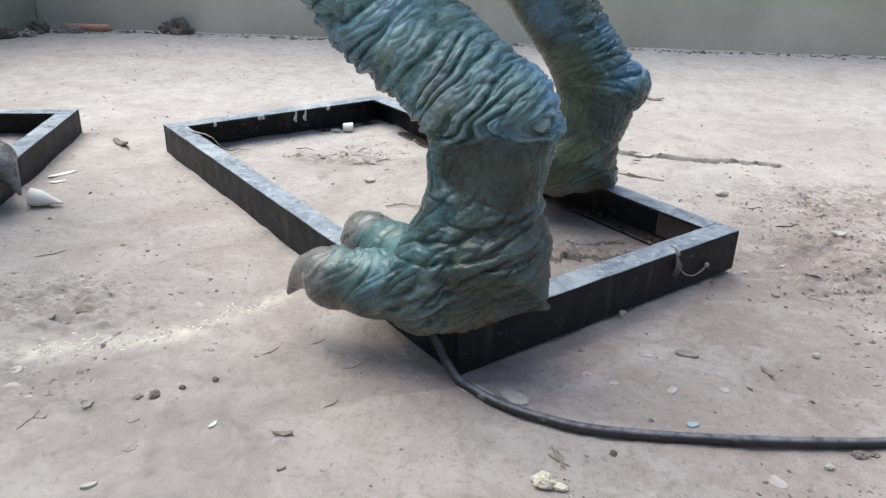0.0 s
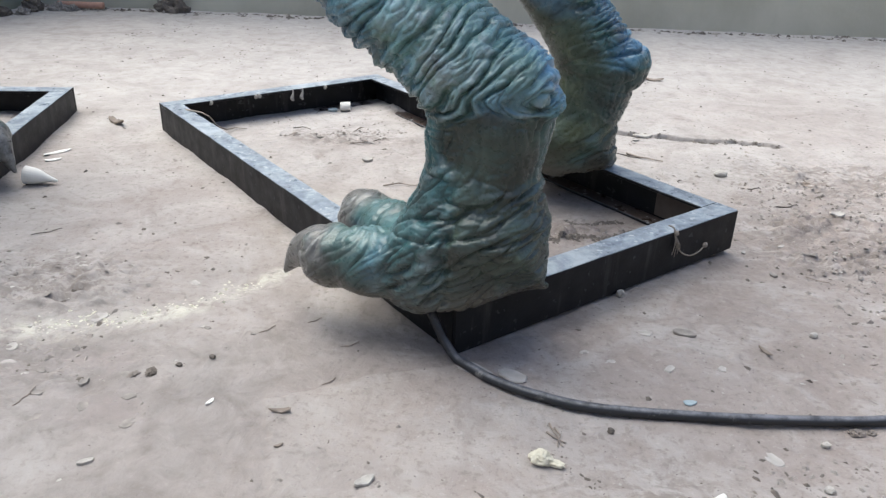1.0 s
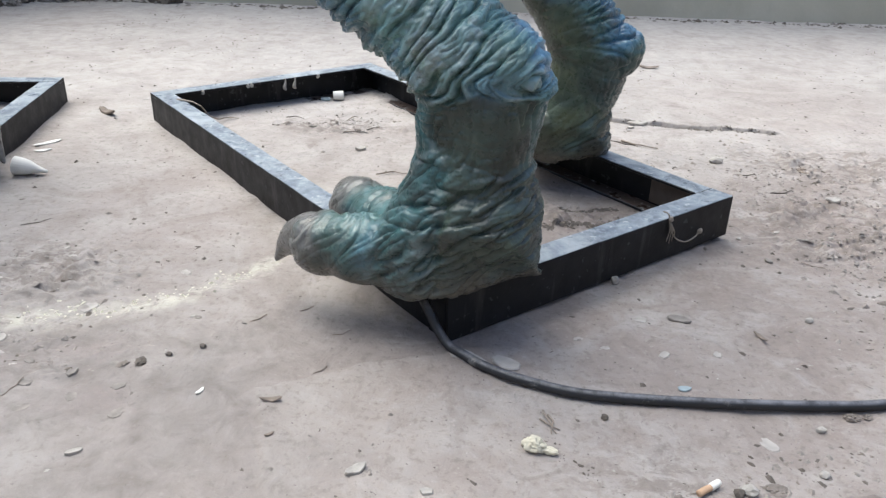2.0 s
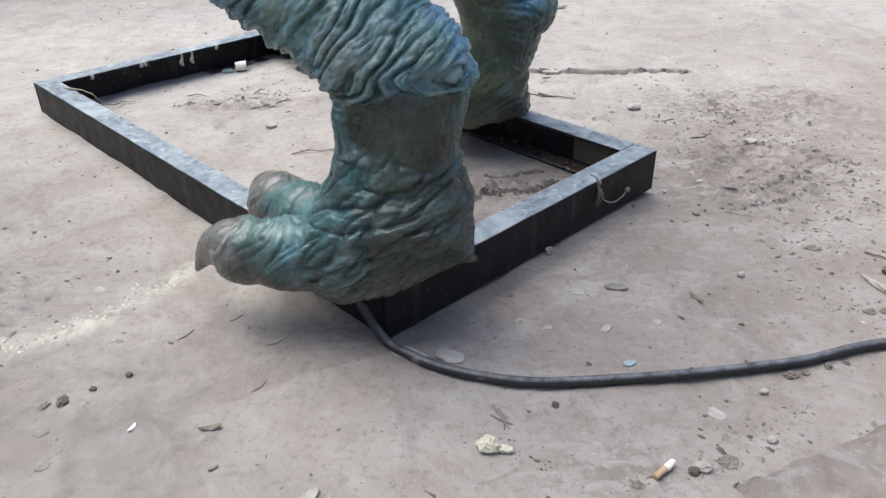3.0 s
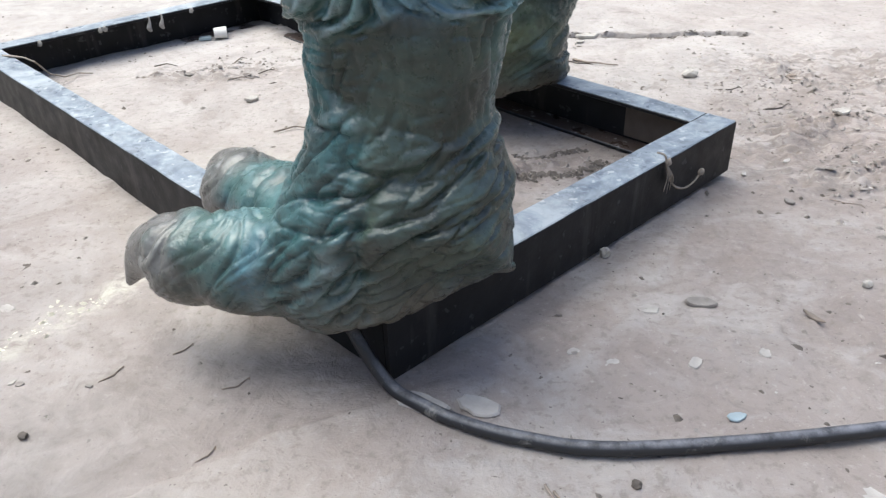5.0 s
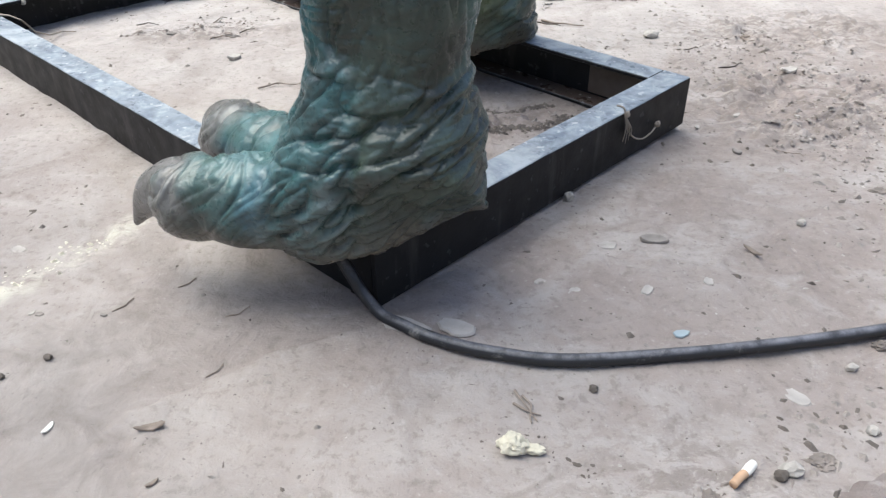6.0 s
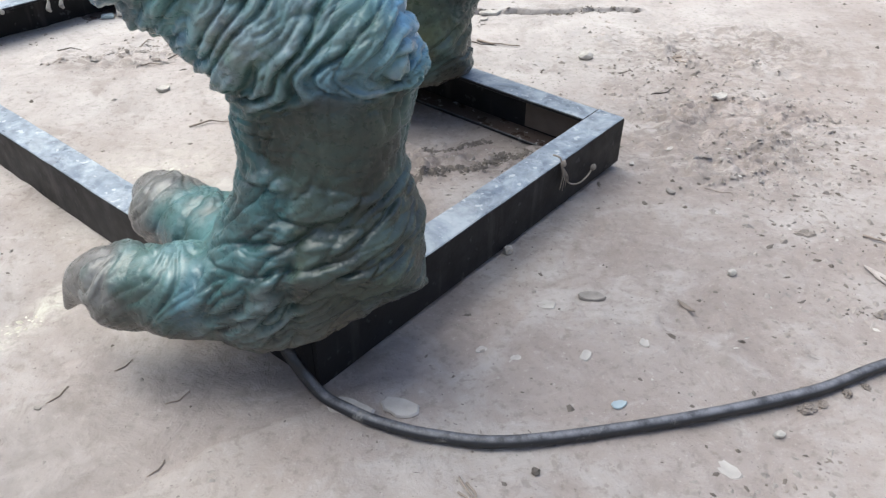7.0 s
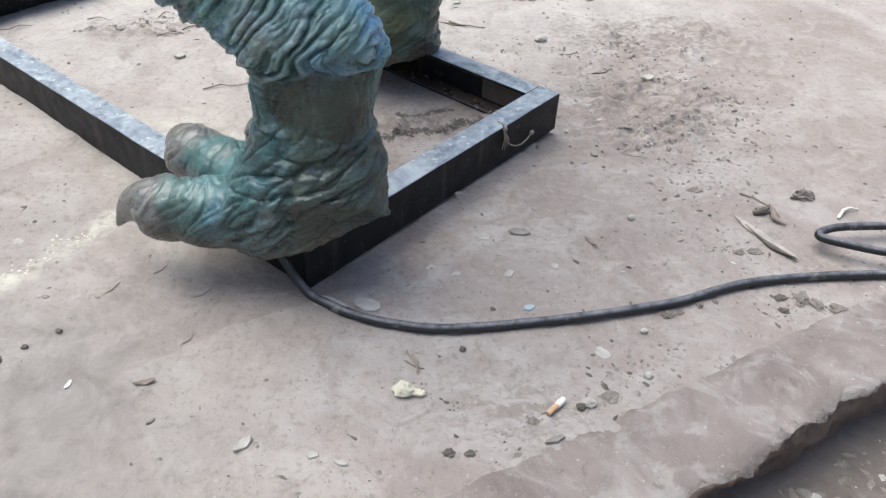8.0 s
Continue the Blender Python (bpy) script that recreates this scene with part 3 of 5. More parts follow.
def toe(bm, root, tip, r0, r1):
    """A fleshy toe from root to tip with two swollen pads."""
    a, b = Vector(root), Vector(tip)
    n = 14
    for i in range(n + 1):
        t = i / n
        p = a.lerp(b, t)
        swell = 1 + 0.045 * math.cos(t * 4 * math.pi)
        r = (r0 + (r1 - r0) * t) * swell
        ball(bm, p, (r, r, r * 0.98))


def claw(bm, at, way, length, r):
    """A blunt horn claw that curves down from at."""
    side = Vector((way[0], way[1], 0)).normalized()
    for i in range(25):
        t = i / 24
        p = Vector(at) + side * length * t ** 0.85 + Vector((0, 0, 0.010 * math.sin(t * 2.4) - length * 0.62 * t ** 1.9))
        rr = r * (1 - 0.88 * t ** 1.15)
        ball(bm, p, (rr, rr * 0.90, rr))


LEG_NEAR = [  # s, l, z, tilt, half depth, half width
    (0.072, 0.012, 0.0745, 0, 0.094, 0.082), (0.075, 0.010, 0.088, 0, 0.106, 0.094), (0.076, 0.006, 0.13, 0, 0.111, 0.098), (0.062, 0.000, 0.17, 0, 0.099, 0.090),
    (0.053, 0, 0.205, 0, 0.088, 0.077), (0.050, 0, 0.245, 0, 0.072, 0.066), (0.047, 0, 0.285, 4, 0.074, 0.064), (0.044, 0, 0.322, 16, 0.080, 0.067),
    (0.056, 0, 0.360, 36, 0.074, 0.071), (0.096, 0, 0.394, 50, 0.064, 0.072), (0.146, 0, 0.430, 51, 0.065, 0.075), (0.196, 0, 0.473, 48, 0.069, 0.079), (0.234, 0, 0.548, 25, 0.082, 0.088), (0.225, 0.01, 0.64, 0, 0.10, 0.095), (0.17, 0.03, 0.78, -12, 0.13, 0.11), (0.10, 0.08, 0.93, -12, 0.14, 0.10)]
LEG_FAR = [
    (0.100, 0, 0.0745, 0, 0.083, 0.070), (0.105, 0, 0.09, 0, 0.092, 0.085), (0.100, 0, 0.13, 0, 0.080, 0.080), (0.088, 0, 0.17, 0, 0.071, 0.070),
    (0.078, 0, 0.21, 6, 0.076, 0.066), (0.066, 0, 0.262, 18, 0.080, 0.068), (0.092, 0, 0.315, 30, 0.068, 0.068), (0.138, 0, 0.375, 33, 0.066, 0.070), (0.188, 0, 0.45, 30, 0.074, 0.076),
    (0.228, 0, 0.54, 20, 0.082, 0.086), (0.215, -0.01, 0.64, 0, 0.10, 0.095), (0.16, -0.03, 0.78, -12, 0.13, 0.11), (0.10, -0.08, 0.93, -12, 0.14, 0.10)]
TOES = (((0.13, -0.036, 0.122), (0.250, -0.026, 0.106), 0.050, 0.043), ((0.13, 0.02, 0.124), (0.264, 0.101, 0.110), 0.048, 0.041), ((0.10, 0.05, 0.124), (0.174, 0.160, 0.118), 0.041, 0.034))


SOLE_S = (-0.05, -0.02, 0.0, 0.012, 0.037, 0.06, 0.083, 0.11, 0.145, 0.175, 0.21)
SOLE_L = (0.130, 0.102, 0.072, 0.048, 0.004, -0.031, -0.050, -0.058, -0.056, -0.056, -0.08)


def remeshed(bm, voxel):
    data = bpy.data.meshes.new("raw")
    bm.to_mesh(data)
    bm.free()
    ob = bpy.data.objects.new("raw", data)
    scene.collection.objects.link(ob)
    mod = ob.modifiers.new("join", "REMESH")
    mod.mode, mod.voxel_size = "VOXEL", voxel
    fair = ob.modifiers.new("fair", "SMOOTH")
    fair.factor, fair.iterations = 0.5, 9
    made = bpy.data.meshes.new_from_object(ob.evaluated_get(bpy.context.evaluated_depsgraph_get()))
    n, f = len(made.vertices), len(made.polygons)
    co, no = np.empty(n * 3, np.float32), np.empty(n * 3, np.float32)
    made.vertices.foreach_get("co", co)
    made.vertices.foreach_get("normal", no)
    loops = np.empty(len(made.loops), np.int32)
    made.loops.foreach_get("vertex_index", loops)
    faces = loops.reshape(-1, 4)
    bpy.data.objects.remove(ob)
    bpy.data.meshes.remove(data)
    bpy.data.meshes.remove(made)
    return co.reshape(-1, 3).astype(float), no.reshape(-1, 3).astype(float), faces


def leg_shape(rings, voxel, offset, seed):
    """One leg with folds pressed into its skin: places, faces and the paint's masks. offset: where its heel stands."""
    near = rings is LEG_NEAR
    bm = bmesh.new()
    loft(bm, blend_rings([r for r in rings if r[2] < 0.7]))
    if near:
        ball(bm, (0.002, -0.020, 0.374), (0.038, 0.046, 0.037))
        ball(bm, (-0.004, 0.0, 0.345), (0.034, 0.046, 0.030))
    else:
        ball(bm, (0.016, 0.0, 0.276), (0.040, 0.050, 0.046))
    for a, b, r0, r1 in TOES:
        toe(bm, a, b, r0, r1)
    ball(bm, (0.120, -0.030, 0.103), (0.050, 0.047, 0.045))
    # the near side of the heel slants inwards to the sole
    for v in bm.verts:
        if v.co.z < 0.22:
            up = min(1, max(0, (v.co.z - 0.073) / 0.135)) ** 0.65
            edge = float(np.interp(v.co.x, SOLE_S, SOLE_L)) * (1 - up) - 0.092 * up
            if v.co.y < edge:
                v.co.y = edge + 0.12 * (v.co.y - edge)
    co, no, faces = remeshed(bm, voxel)
    x, y, z = co.T
    q = co + seed
    drop = 0.0 if near else 0.065
    # along: metres down a spine that bends at the hock; folds lie square to it
    spine = np.array([(r[0], r[2]) for r in blend_rings([r for r in rings if 0.09 < r[2] < 0.7], 6)])[::-1]
    run = np.concatenate([[0], np.cumsum(np.hypot(*np.diff(spine, axis=0).T))])
    way = np.gradient(spine, axis=0)
    way /= np.linalg.norm(way, axis=1)[:, None]
    nearest = np.full(len(co), 9.0)
    for sx, sz in spine:
        nearest = np.minimum(nearest, (x - sx) ** 2 + (z - sz) ** 2)
    top, along, across = np.zeros(len(co)), np.zeros(len(co)), np.zeros(len(co))
    for (sx, sz), r, (wx, wz) in zip(spine, run, way):
        dx, dz = x - sx, z - sz
        g = np.exp(-(dx * dx + dz * dz - nearest) / 0.030 ** 2)
        top += g
        along += g * (r + dx * wx + dz * wz)
        across += g * (dx * wz - dz * wx)
    along, across = along / top, across / top
    high = z + drop + 0.007 * perlin(q * 14 + 33)
    # the hock's skin ends in a hanging edge over a smooth shank; below, the foot begins with a raised rim
    hock = smooth(-0.007, 0.009, high + 0.003 * perlin(q * 45) - np.interp(x, (-0.05, -0.034, -0.006, 0.026, 0.043, 0.077, 0.092, 0.13), (0.345, 0.341, 0.337, 0.340, 0.330, 0.328, 0.338, 0.326)))
    foot = smooth(0.012, -0.008, high + 0.004 * perlin(q * 45) - np.interp(x, (-0.05, -0.034, 0.0, 0.03, 0.044, 0.081, 0.12), (0.272, 0.262, 0.246, 0.246, 0.266, 0.274, 0.250)))
    shank = (1 - hock) * (1 - foot) * (1.0 if near else 0.5)
    bare = shank * smooth(-0.7, 0.2, perlin(q * 19 + 26)) * smooth(0.085, 0.055, x + 0.02 * perlin(q * 15 + 6)) * smooth(-0.035, -0.005, x + 0.02 * perlin(q * 15 + 16))
    toes = smooth(0.150, 0.185, x + 0.25 * (z - 0.1) + 0.01 * perlin(q * 20 + 70)) * smooth(0.20, 0.16, z)
    # the way across the folds: down the limb, slanting over the foot, along each toe
    warp = 0.0045 * perlin(q * 11) + 0.0026 * perlin(q * 34 + 7)
    wob = 0.006 * perlin(q * 40 + 90)
    lean = 0.22 * perlin(q * 6 + 50) - 0.10
    axis = np.interp(0.41, spine[::-1, 1], run[::-1]) + 0.785 * (0.12 - x) + 0.62 * (0.41 - z)
    keep = hock * smooth(0.15, 0.09, x) * smooth(0.335, 0.36, z + 0.004 * perlin(q * 20)) * (1.0 if near else 0.0)
    line = (along + lean * across) * (1 - keep) + keep * (axis + 0.012 * perlin(q * 13 + 77))
    slant = 0.42 * x + 0.90 * z + 0.35 * perlin(q * 7 + 20) * 0.03
    tip = 0.72 * x + 0.50 * z - 0.25 * y + 0.010 * perlin(q * 18 + 14)
    side = (across, 0.9 * x - 0.42 * z, 0.30 * x + 0.95 * z)

    def billow(a, b, c, k, gain, power):
        return np.minimum(1, np.abs(perlin(np.stack([a, b, c], 1) + k)) * gain) ** power

    def folds(c, a, wide):
        c = c + warp
        long = billow((a + wob) * 9 + seed, (y + wob) * 9, c * 62 * wide, 3, 3.3, 0.55)
        short = billow((a + 0.5 * c) * 18 * wide + seed, (y - wob) * 18 * wide, (c * 80 + a * 26) * wide, 40, 2.7, 0.65)
        fine = billow(a * 44 + seed, y * 44, c * 125 - a * 20, 80, 2.4, 0.8)
        return long, short, fine

    parts = [np.stack(folds(c, a, k)) for c, a, k in zip((line, slant, tip), side, (1.0, 0.72, 0.85))]
    mix = parts[0] * (1 - foot) + (parts[1] * (1 - toes) + parts[2] * toes) * foot
    long, short, fine = mix
    kind = np.clip(0.6 * smooth(-0.25, 0.30, perlin(q * 8 + 61)) + 0.4 * foot, 0, 1)
    big = long * (0.80 - 0.40 * kind) + short * (0.20 + 0.40 * kind)
    swell = perlin(q * 16 + 3)
    bend = co + 0.010 * np.stack([perlin(q * 25), perlin(q * 25 + 9), perlin(q * 25 + 18)], 1)
    cracks = np.minimum(1, np.abs(perlin(np.stack([bend[:, 0] * 62, bend[:, 1] * 62 + seed, bend[:, 2] * 15], 1))) * 3) ** 0.6
    calm = (0.75 + 0.25 * smooth(-0.5, 0.1, perlin(q * 7 + 80))) * (1 - 0.6 * shank) * (1 - 0.5 * bare) * (1 - 0.45 * toes)
    edge = 0.0014 * hock * smooth(0.40, 0.34, z + drop) + 0.0020 * foot * smooth(0.215, 0.25, z) - 0.0014 * shank
    if not near:
        calm = calm * (0.22 + 0.95 * smooth(0.005, 0.05, across))
        edge = edge * 0.25
    cut = x - 0.10 * (0.15 - z) + 0.010 * perlin(q * 16 + 8)
    calm = calm * (1 + 0.2 * hock) * (1 - 0.35 * toes * smooth(0.13, 0.105, z))
    disp = -0.0050 * np.exp(-((cut - 0.064) / 0.006) ** 2) * foot * smooth(0.09, 0.11, z) * smooth(0.24, 0.20, z) * near + calm * ((0.0100 + 0.0025 * foot) * (big - 0.66) + (0.0024 - 0.0010 * foot) * (fine - 0.6)) + 0.0017 * swell * (1 - 0.5 * shank) + 0.0036 * shank * (cracks - 0.75) * (1 - 0.5 * bare) + edge
    sole = smooth(0.080, 0.090, z)
    co = co + no * (disp * (0.35 + 0.65 * sole))[:, None]
    # fold crests, which the skin colour lightens as if lit
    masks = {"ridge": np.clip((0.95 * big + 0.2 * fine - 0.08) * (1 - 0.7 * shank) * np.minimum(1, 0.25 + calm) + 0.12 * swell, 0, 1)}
    nails = [np.sqrt(((co - (np.array(b) + 0.016 * (np.array(b) - np.array(a)) / np.linalg.norm(np.array(b) - np.array(a)))) ** 2).sum(1)) / (r1 * (1.15 if k == 0 else 1.5)) for k, (a, b, _, r1) in enumerate(TOES)]
    masks["claw"] = np.clip(sum(smooth(1.22, 0.80, d + 0.22 * perlin(q * 30)) for d in nails), 0, 0.9)
    d = np.sqrt((x + 0.01) ** 2 + (z - (0.385 if near else 0.295)) ** 2)
    masks["blue"] = np.clip(0.95 * smooth(0.070, 0.015, d) * smooth(-0.5, 0.15, perlin(q * 10 + 71)) + 0.5 * smooth(0.1, 0.5, perlin(q * 9 + 5)) * smooth(0.30, 0.36, z) + 0.35 * smooth(0.1, 0.45, perlin(q * 11 + 15)) * toes, 0, 1)
    masks["olive_shade"] = np.clip(smooth(0.0, 0.5, perlin(q * 6 + 21)) * 0.35 + 0.95 * shank * smooth(0.090, 0.062, x + 0.012 * perlin(q * 12 + 5)) * smooth(-0.036, -0.014, x + 0.012 * perlin(q * 12 + 15)) + 0.5 * hock * smooth(-0.02, -0.06, across + 0.02 * perlin(q * 9 + 44)) + 0.85 * smooth(0.065, 0.045, x + 0.02 * perlin(q * 9 + 7)) * foot * smooth(-0.5, 0.2, perlin(q * 13 + 48)), 0, 1)
    # heel half: darker colour standing in for its side turned from the light
    heel = foot * smooth(0.066, 0.048, cut)
    masks["olive_shade"] = np.clip(masks["olive_shade"] + 0.5 * heel + 0.75 * hock * smooth(0.030, -0.030, across + 0.03 * perlin(q * 10 + 58)) * smooth(-0.3, 0.3, perlin(q * 14 + 31)), 0, 1)
    # far leg: shade below the body put into its colour
    if not near:
        masks["olive_shade"] = np.clip(0.6 * masks["olive_shade"] + 0.3 + 0.6 * smooth(0.05, 0.01, across), 0, 1)
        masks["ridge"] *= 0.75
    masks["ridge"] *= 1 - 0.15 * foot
    # heel and lower foot shaded in colour; shank and toe undersides their own tone
    masks["dull_shade"] = np.clip(0.6 * heel + 0.45 * toes * smooth(0.115, 0.085, z + 0.01 * perlin(q * 15)) + foot * (0.55 * smooth(-0.3, 0.3, perlin(q * 9 + 120)) + 0.6 * smooth(0.16, 0.10, z + 0.02 * perlin(q * 12 + 9))) + 0.9 * (1 - np.clip(hock + foot, 0, 1)) * smooth(0.09, 0.06, x) * smooth(-0.036, -0.014, x), 0, 1)
    # near thigh and toe tops: paler paint, plus sky sheen put into the colour
    masks["pale"] = np.clip(hock * smooth(0.33, 0.39, z + drop) * smooth(-0.085, -0.01, across) + 0.35 * toes * smooth(0.10, 0.14, z), 0, 1) * (1.0 if near else 0.0) * (0.35 + 0.65 * smooth(-0.35, 0.15, perlin(q * 10 + 140)))
    masks["sole"] = smooth(-0.1, -0.6, no[:, 2]) * smooth(0.13, 0.09, z + 0.01 * perlin(q * 20))
    return co + np.array(offset), faces, masks


def claw_shape(offset):
    bm = bmesh.new()
    for a, b, r0, r1 in TOES:
        way = Vector(b) - Vector(a)
        tip = Vector(b) + way.normalized() * 0.009
        claw(bm, (tip.x - 0.012, tip.y, tip.z + 0.002), way, 0.084, r1 * 0.96)
    co, no, faces = remeshed(bm, 0.0025)
    co = co + no * (0.0012 * perlin(co * 40))[:, None]
    n = len(co)
    return co + np.array(offset), faces, {"ridge": np.zeros(n), "claw": np.ones(n), "blue": np.zeros(n), "olive_shade": np.zeros(n), "pale": np.zeros(n), "dull_shade": np.zeros(n), "sole": np.zeros(n)}


def body_shape(far):
    """Thighs and the hips that join them."""
    bm = bmesh.new()
    for rings, at in ((LEG_NEAR, (0, 0)), (LEG_FAR, far)):
        loft(bm, [(r[0] + at[0], r[1] + at[1], r[2], r[3], r[4] * 0.985, r[5] * 0.985) for r in blend_rings([r for r in rings if r[2] > 0.6])])
    for k in range(9):
        t = k / 8
        ball(bm, (0.09 + 0.02 * t, 0.08 + 0.43 * t, 0.95), (0.15, 0.10, 0.085))
    co, no, faces = remeshed(bm, 0.012)
    co = co + no * (0.006 * perlin(co * 14))[:, None]
    n = len(co)
    return co, faces, {"ridge": np.full(n, 0.4), "claw": np.zeros(n), "blue": np.zeros(n), "olive_shade": np.full(n, 0.5), "pale": np.zeros(n), "dull_shade": np.zeros(n), "sole": np.zeros(n)}


def build_dinosaur(m, label):
    """One statue in one mesh. Its own axes: x ahead, y towards the far leg, z up."""
    far = (-0.022, 0.59, 0.0)
    pieces = [leg_shape(LEG_NEAR, 0.0017, (0, 0, 0), 0.0), leg_shape(LEG_FAR, 0.0025, far, 4.7), claw_shape((0, 0, 0)), claw_shape(far), body_shape(far)]
    places, faces, shift = [], [], 0
    masks = {k: [] for k in ("ridge", "claw", "blue", "olive_shade", "pale", "dull_shade", "sole")}
    for co, f, mk in pieces:
        places.append(co)
        faces.append(f + shift)
        shift += len(co)
        for k in masks:
            masks[k].append(mk[k])
    co, f = np.concatenate(places), np.concatenate(faces)
    # y runs to the far side while x runs ahead: mirror y to keep a right-handed body
    co[:, 1] *= -1
    f = f[:, ::-1]
    data = bpy.data.meshes.new("dinosaur_statue")
    data.vertices.add(len(co))
    data.vertices.foreach_set("co", co.astype(np.float32).ravel())
    data.loops.add(f.size)
    data.loops.foreach_set("vertex_index", f.astype(np.int32).ravel())
    data.polygons.add(len(f))
    data.polygons.foreach_set("loop_start", np.arange(0, f.size, 4, dtype=np.int32))
    data.update(calc_edges=True)
    data.validate()
    data.polygons.foreach_set("use_smooth", [True] * len(data.polygons))
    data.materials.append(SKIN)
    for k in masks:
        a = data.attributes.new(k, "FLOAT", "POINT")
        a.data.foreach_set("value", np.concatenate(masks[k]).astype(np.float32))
    ob = new("dinosaur_statue", data)
    ob.matrix_world = m
    return tagged(ob, label, "dinosaur statue", "dinosaur statues")


DINO_TURN = math.degrees(math.atan2(0.27, -0.963))
statue = build_dinosaur(pose(0.33, 1.135, 0, 0, 0, DINO_TURN), "wrinkled teal and blue dinosaur statue standing on steel frame")
other = copy_thing(statue, pose(-0.945, 1.635, -0.02, 0, 0, -21.0))
tagged(other, "wrinkled teal dinosaur statue on the neighbouring frame")

# ---- the cable ----
bm = bmesh.new()
cable_line = [(0.196, 1.185, 0.060), (0.222, 1.146, 0.056), (0.236, 1.127, 0.044), (0.247, 1.118, 0.026), (0.265, 1.103, 0.010), (0.285, 1.086, 0.0075), (0.318, 1.066, 0.0075), (0.372, 1.042, 0.009), (0.448, 1.028, 0.009), (0.60, 1.038, 0.009), (0.757, 1.062, 0.009), (0.846, 1.089, 0.009), (0.912, 1.104, 0.009), (1.00, 1.109, 0.009), (1.10, 1.105, 0.009), (1.25, 1.095, 0.010), (1.42, 1.13, 0.012), (1.40, 1.20, 0.014), (1.25, 1.205, 0.018), (1.152, 1.202, 0.024), (1.065, 1.198, 0.027), (1.029, 1.179, 0.028), (1.071, 1.154, 0.027), (1.125, 1.131, 0.028), (1.22, 1.11, 0.027), (1.40, 1.08, 0.010), (1.8, 1.10, 0.009)]
cable_line = [(x, y, z + (ground_at(x, y) - 0.001 if z < 0.03 else 0)) for x, y, z in cable_line]
tube(bm, cable_line, 0.0064, 14, True, 0.05)
solid("power_cable", bm, RUBBER, "thick dusty black rubber power cable on the floor", "cable", smoothed=True)


# ---- loose things on the floor ----
def turn_at(x, y, z=0.0, rz=0.0, rx=0.0, ry=0.0):
    return pose(x, y, z + ground_at(x, y), rx, ry, rz)


def flake_bm(length, width, thick, seed, curl=0.0, sides=17):
    """A thin irregular chip with a bevelled rim and, if asked, a curl along its length."""
    bm = bmesh.new()
    rows = []
    for h, grow in ((0.0, 0.94), (thick * 0.5, 1.0), (thick, 0.90)):
        ring = []
        for k in range(sides):
            a = 2 * math.pi * k / sides
            r = 1 + 0.32 * noise.noise(Vector((math.cos(a) * 1.6 + seed, math.sin(a) * 1.6, seed * 2.1))) + 0.20 * noise.noise(Vector((math.cos(a) * 5 + seed, math.sin(a) * 5, seed)))
            x, y = 0.5 * length * r * grow * math.cos(a), 0.5 * width * r * grow * math.sin(a)
            ring.append(bm.verts.new((x, y, h + curl * (x / length) ** 2 * 4 * thick)))
        rows.append(ring)
    for a, b in zip(rows, rows[1:]):
        for k in range(sides):
            bm.faces.new((a[k], a[(k + 1) % sides], b[(k + 1) % sides], b[k]))
    bm.faces.new(rows[0][::-1])
    top = bmesh.ops.poke(bm, faces=[bm.faces.new(rows[-1])])["verts"]
    for v in top:
        v.co.z -= thick * 0.2
    return bm


def chip(name, x, y, length, width, thick, mat, label, category, rz=0.0, seed=1.0, curl=0.0, rx=0.0, z=0.0, group=""):
    return solid(name, flake_bm(length, width, thick, seed, curl), mat, label, category, turn_at(x, y, z, rz, rx), False, group)


def clump_bm(size, seed):
    """A heap of crumbs baked into one craggy clump."""
    bm = bmesh.new()
    bmesh.ops.create_icosphere(bm, subdivisions=4, radius=1)
    for v in bm.verts:
        p = v.co.copy()
        q = p * 1.4 + Vector((seed, seed * 1.7, 0))
        r = 0.85 + 0.45 * noise.noise(q) + 0.28 * noise.noise(q * 2.7) + 0.16 * noise.noise(q * 6)
        v.co = Vector((p.x * size[0] * r, p.y * size[1] * r, max(-0.1, p.z) * size[2] * max(0.2, r)))
    return bm


def clump(name, x, y, size, mat, label, category, seed=1.0, rough=0.0, rz=0.0, group="", z=0.0):
    return solid(name, clump_bm(size, seed), mat, label, category, turn_at(x, y, z, rz), False, group)


def stone(name, x, y, size, mat, label, category, seed=1.0, rough=0.35, rz=0.0, group="", z=0.0):
    bm = bmesh.new()
    lump(bm, size, rough, seed)
    return solid(name, bm, mat, label, category, turn_at(x, y, z, rz), False, group)


def twig(name, points, r, mat, label, category="twig", group="", sides=7):
    bm = bmesh.new()
    if category != "string":
        points = [(p[0], p[1], p[2] + ground_at(p[0], p[1])) for p in points]
    at = Vector(points[0])
    rough = [Vector(points[0])]
    for a, b in zip(points, points[1:]):
        a, b = Vector(a), Vector(b)
        for t in (0.34, 0.67, 1.0):
            p = a.lerp(b, t)
            j = 0.10 * (b - a).length if name != "string_tie" else 0.0
            rough.append(p + Vector((j * noise.noise(p * 91), j * noise.noise(p * 87 + Vector((3, 1, 7))), 0)))
    points = rough
    n = len(points)
    tube(bm, [Vector(p) - at for p in points], [r * (1 - 0.5 * i / (n - 1)) for i in range(n)], sides, True, 0.3)
    return solid(name, bm, mat, label, category, Matrix.Translation(at), True, group)


# foam lump, cigarette end, pebbles and chips in the foreground
bm = bmesh.new()
lump(bm, (0.013, 0.010, 0.009), 0.35, 2.3, 4, None, 0.9)
lump(bm, (0.011, 0.005, 0.004), 0.3, 5.1, 3, Matrix.Translation((0.016, -0.003, 0)) @ Matrix.Rotation(-0.3, 4, "Z"), 1.3)
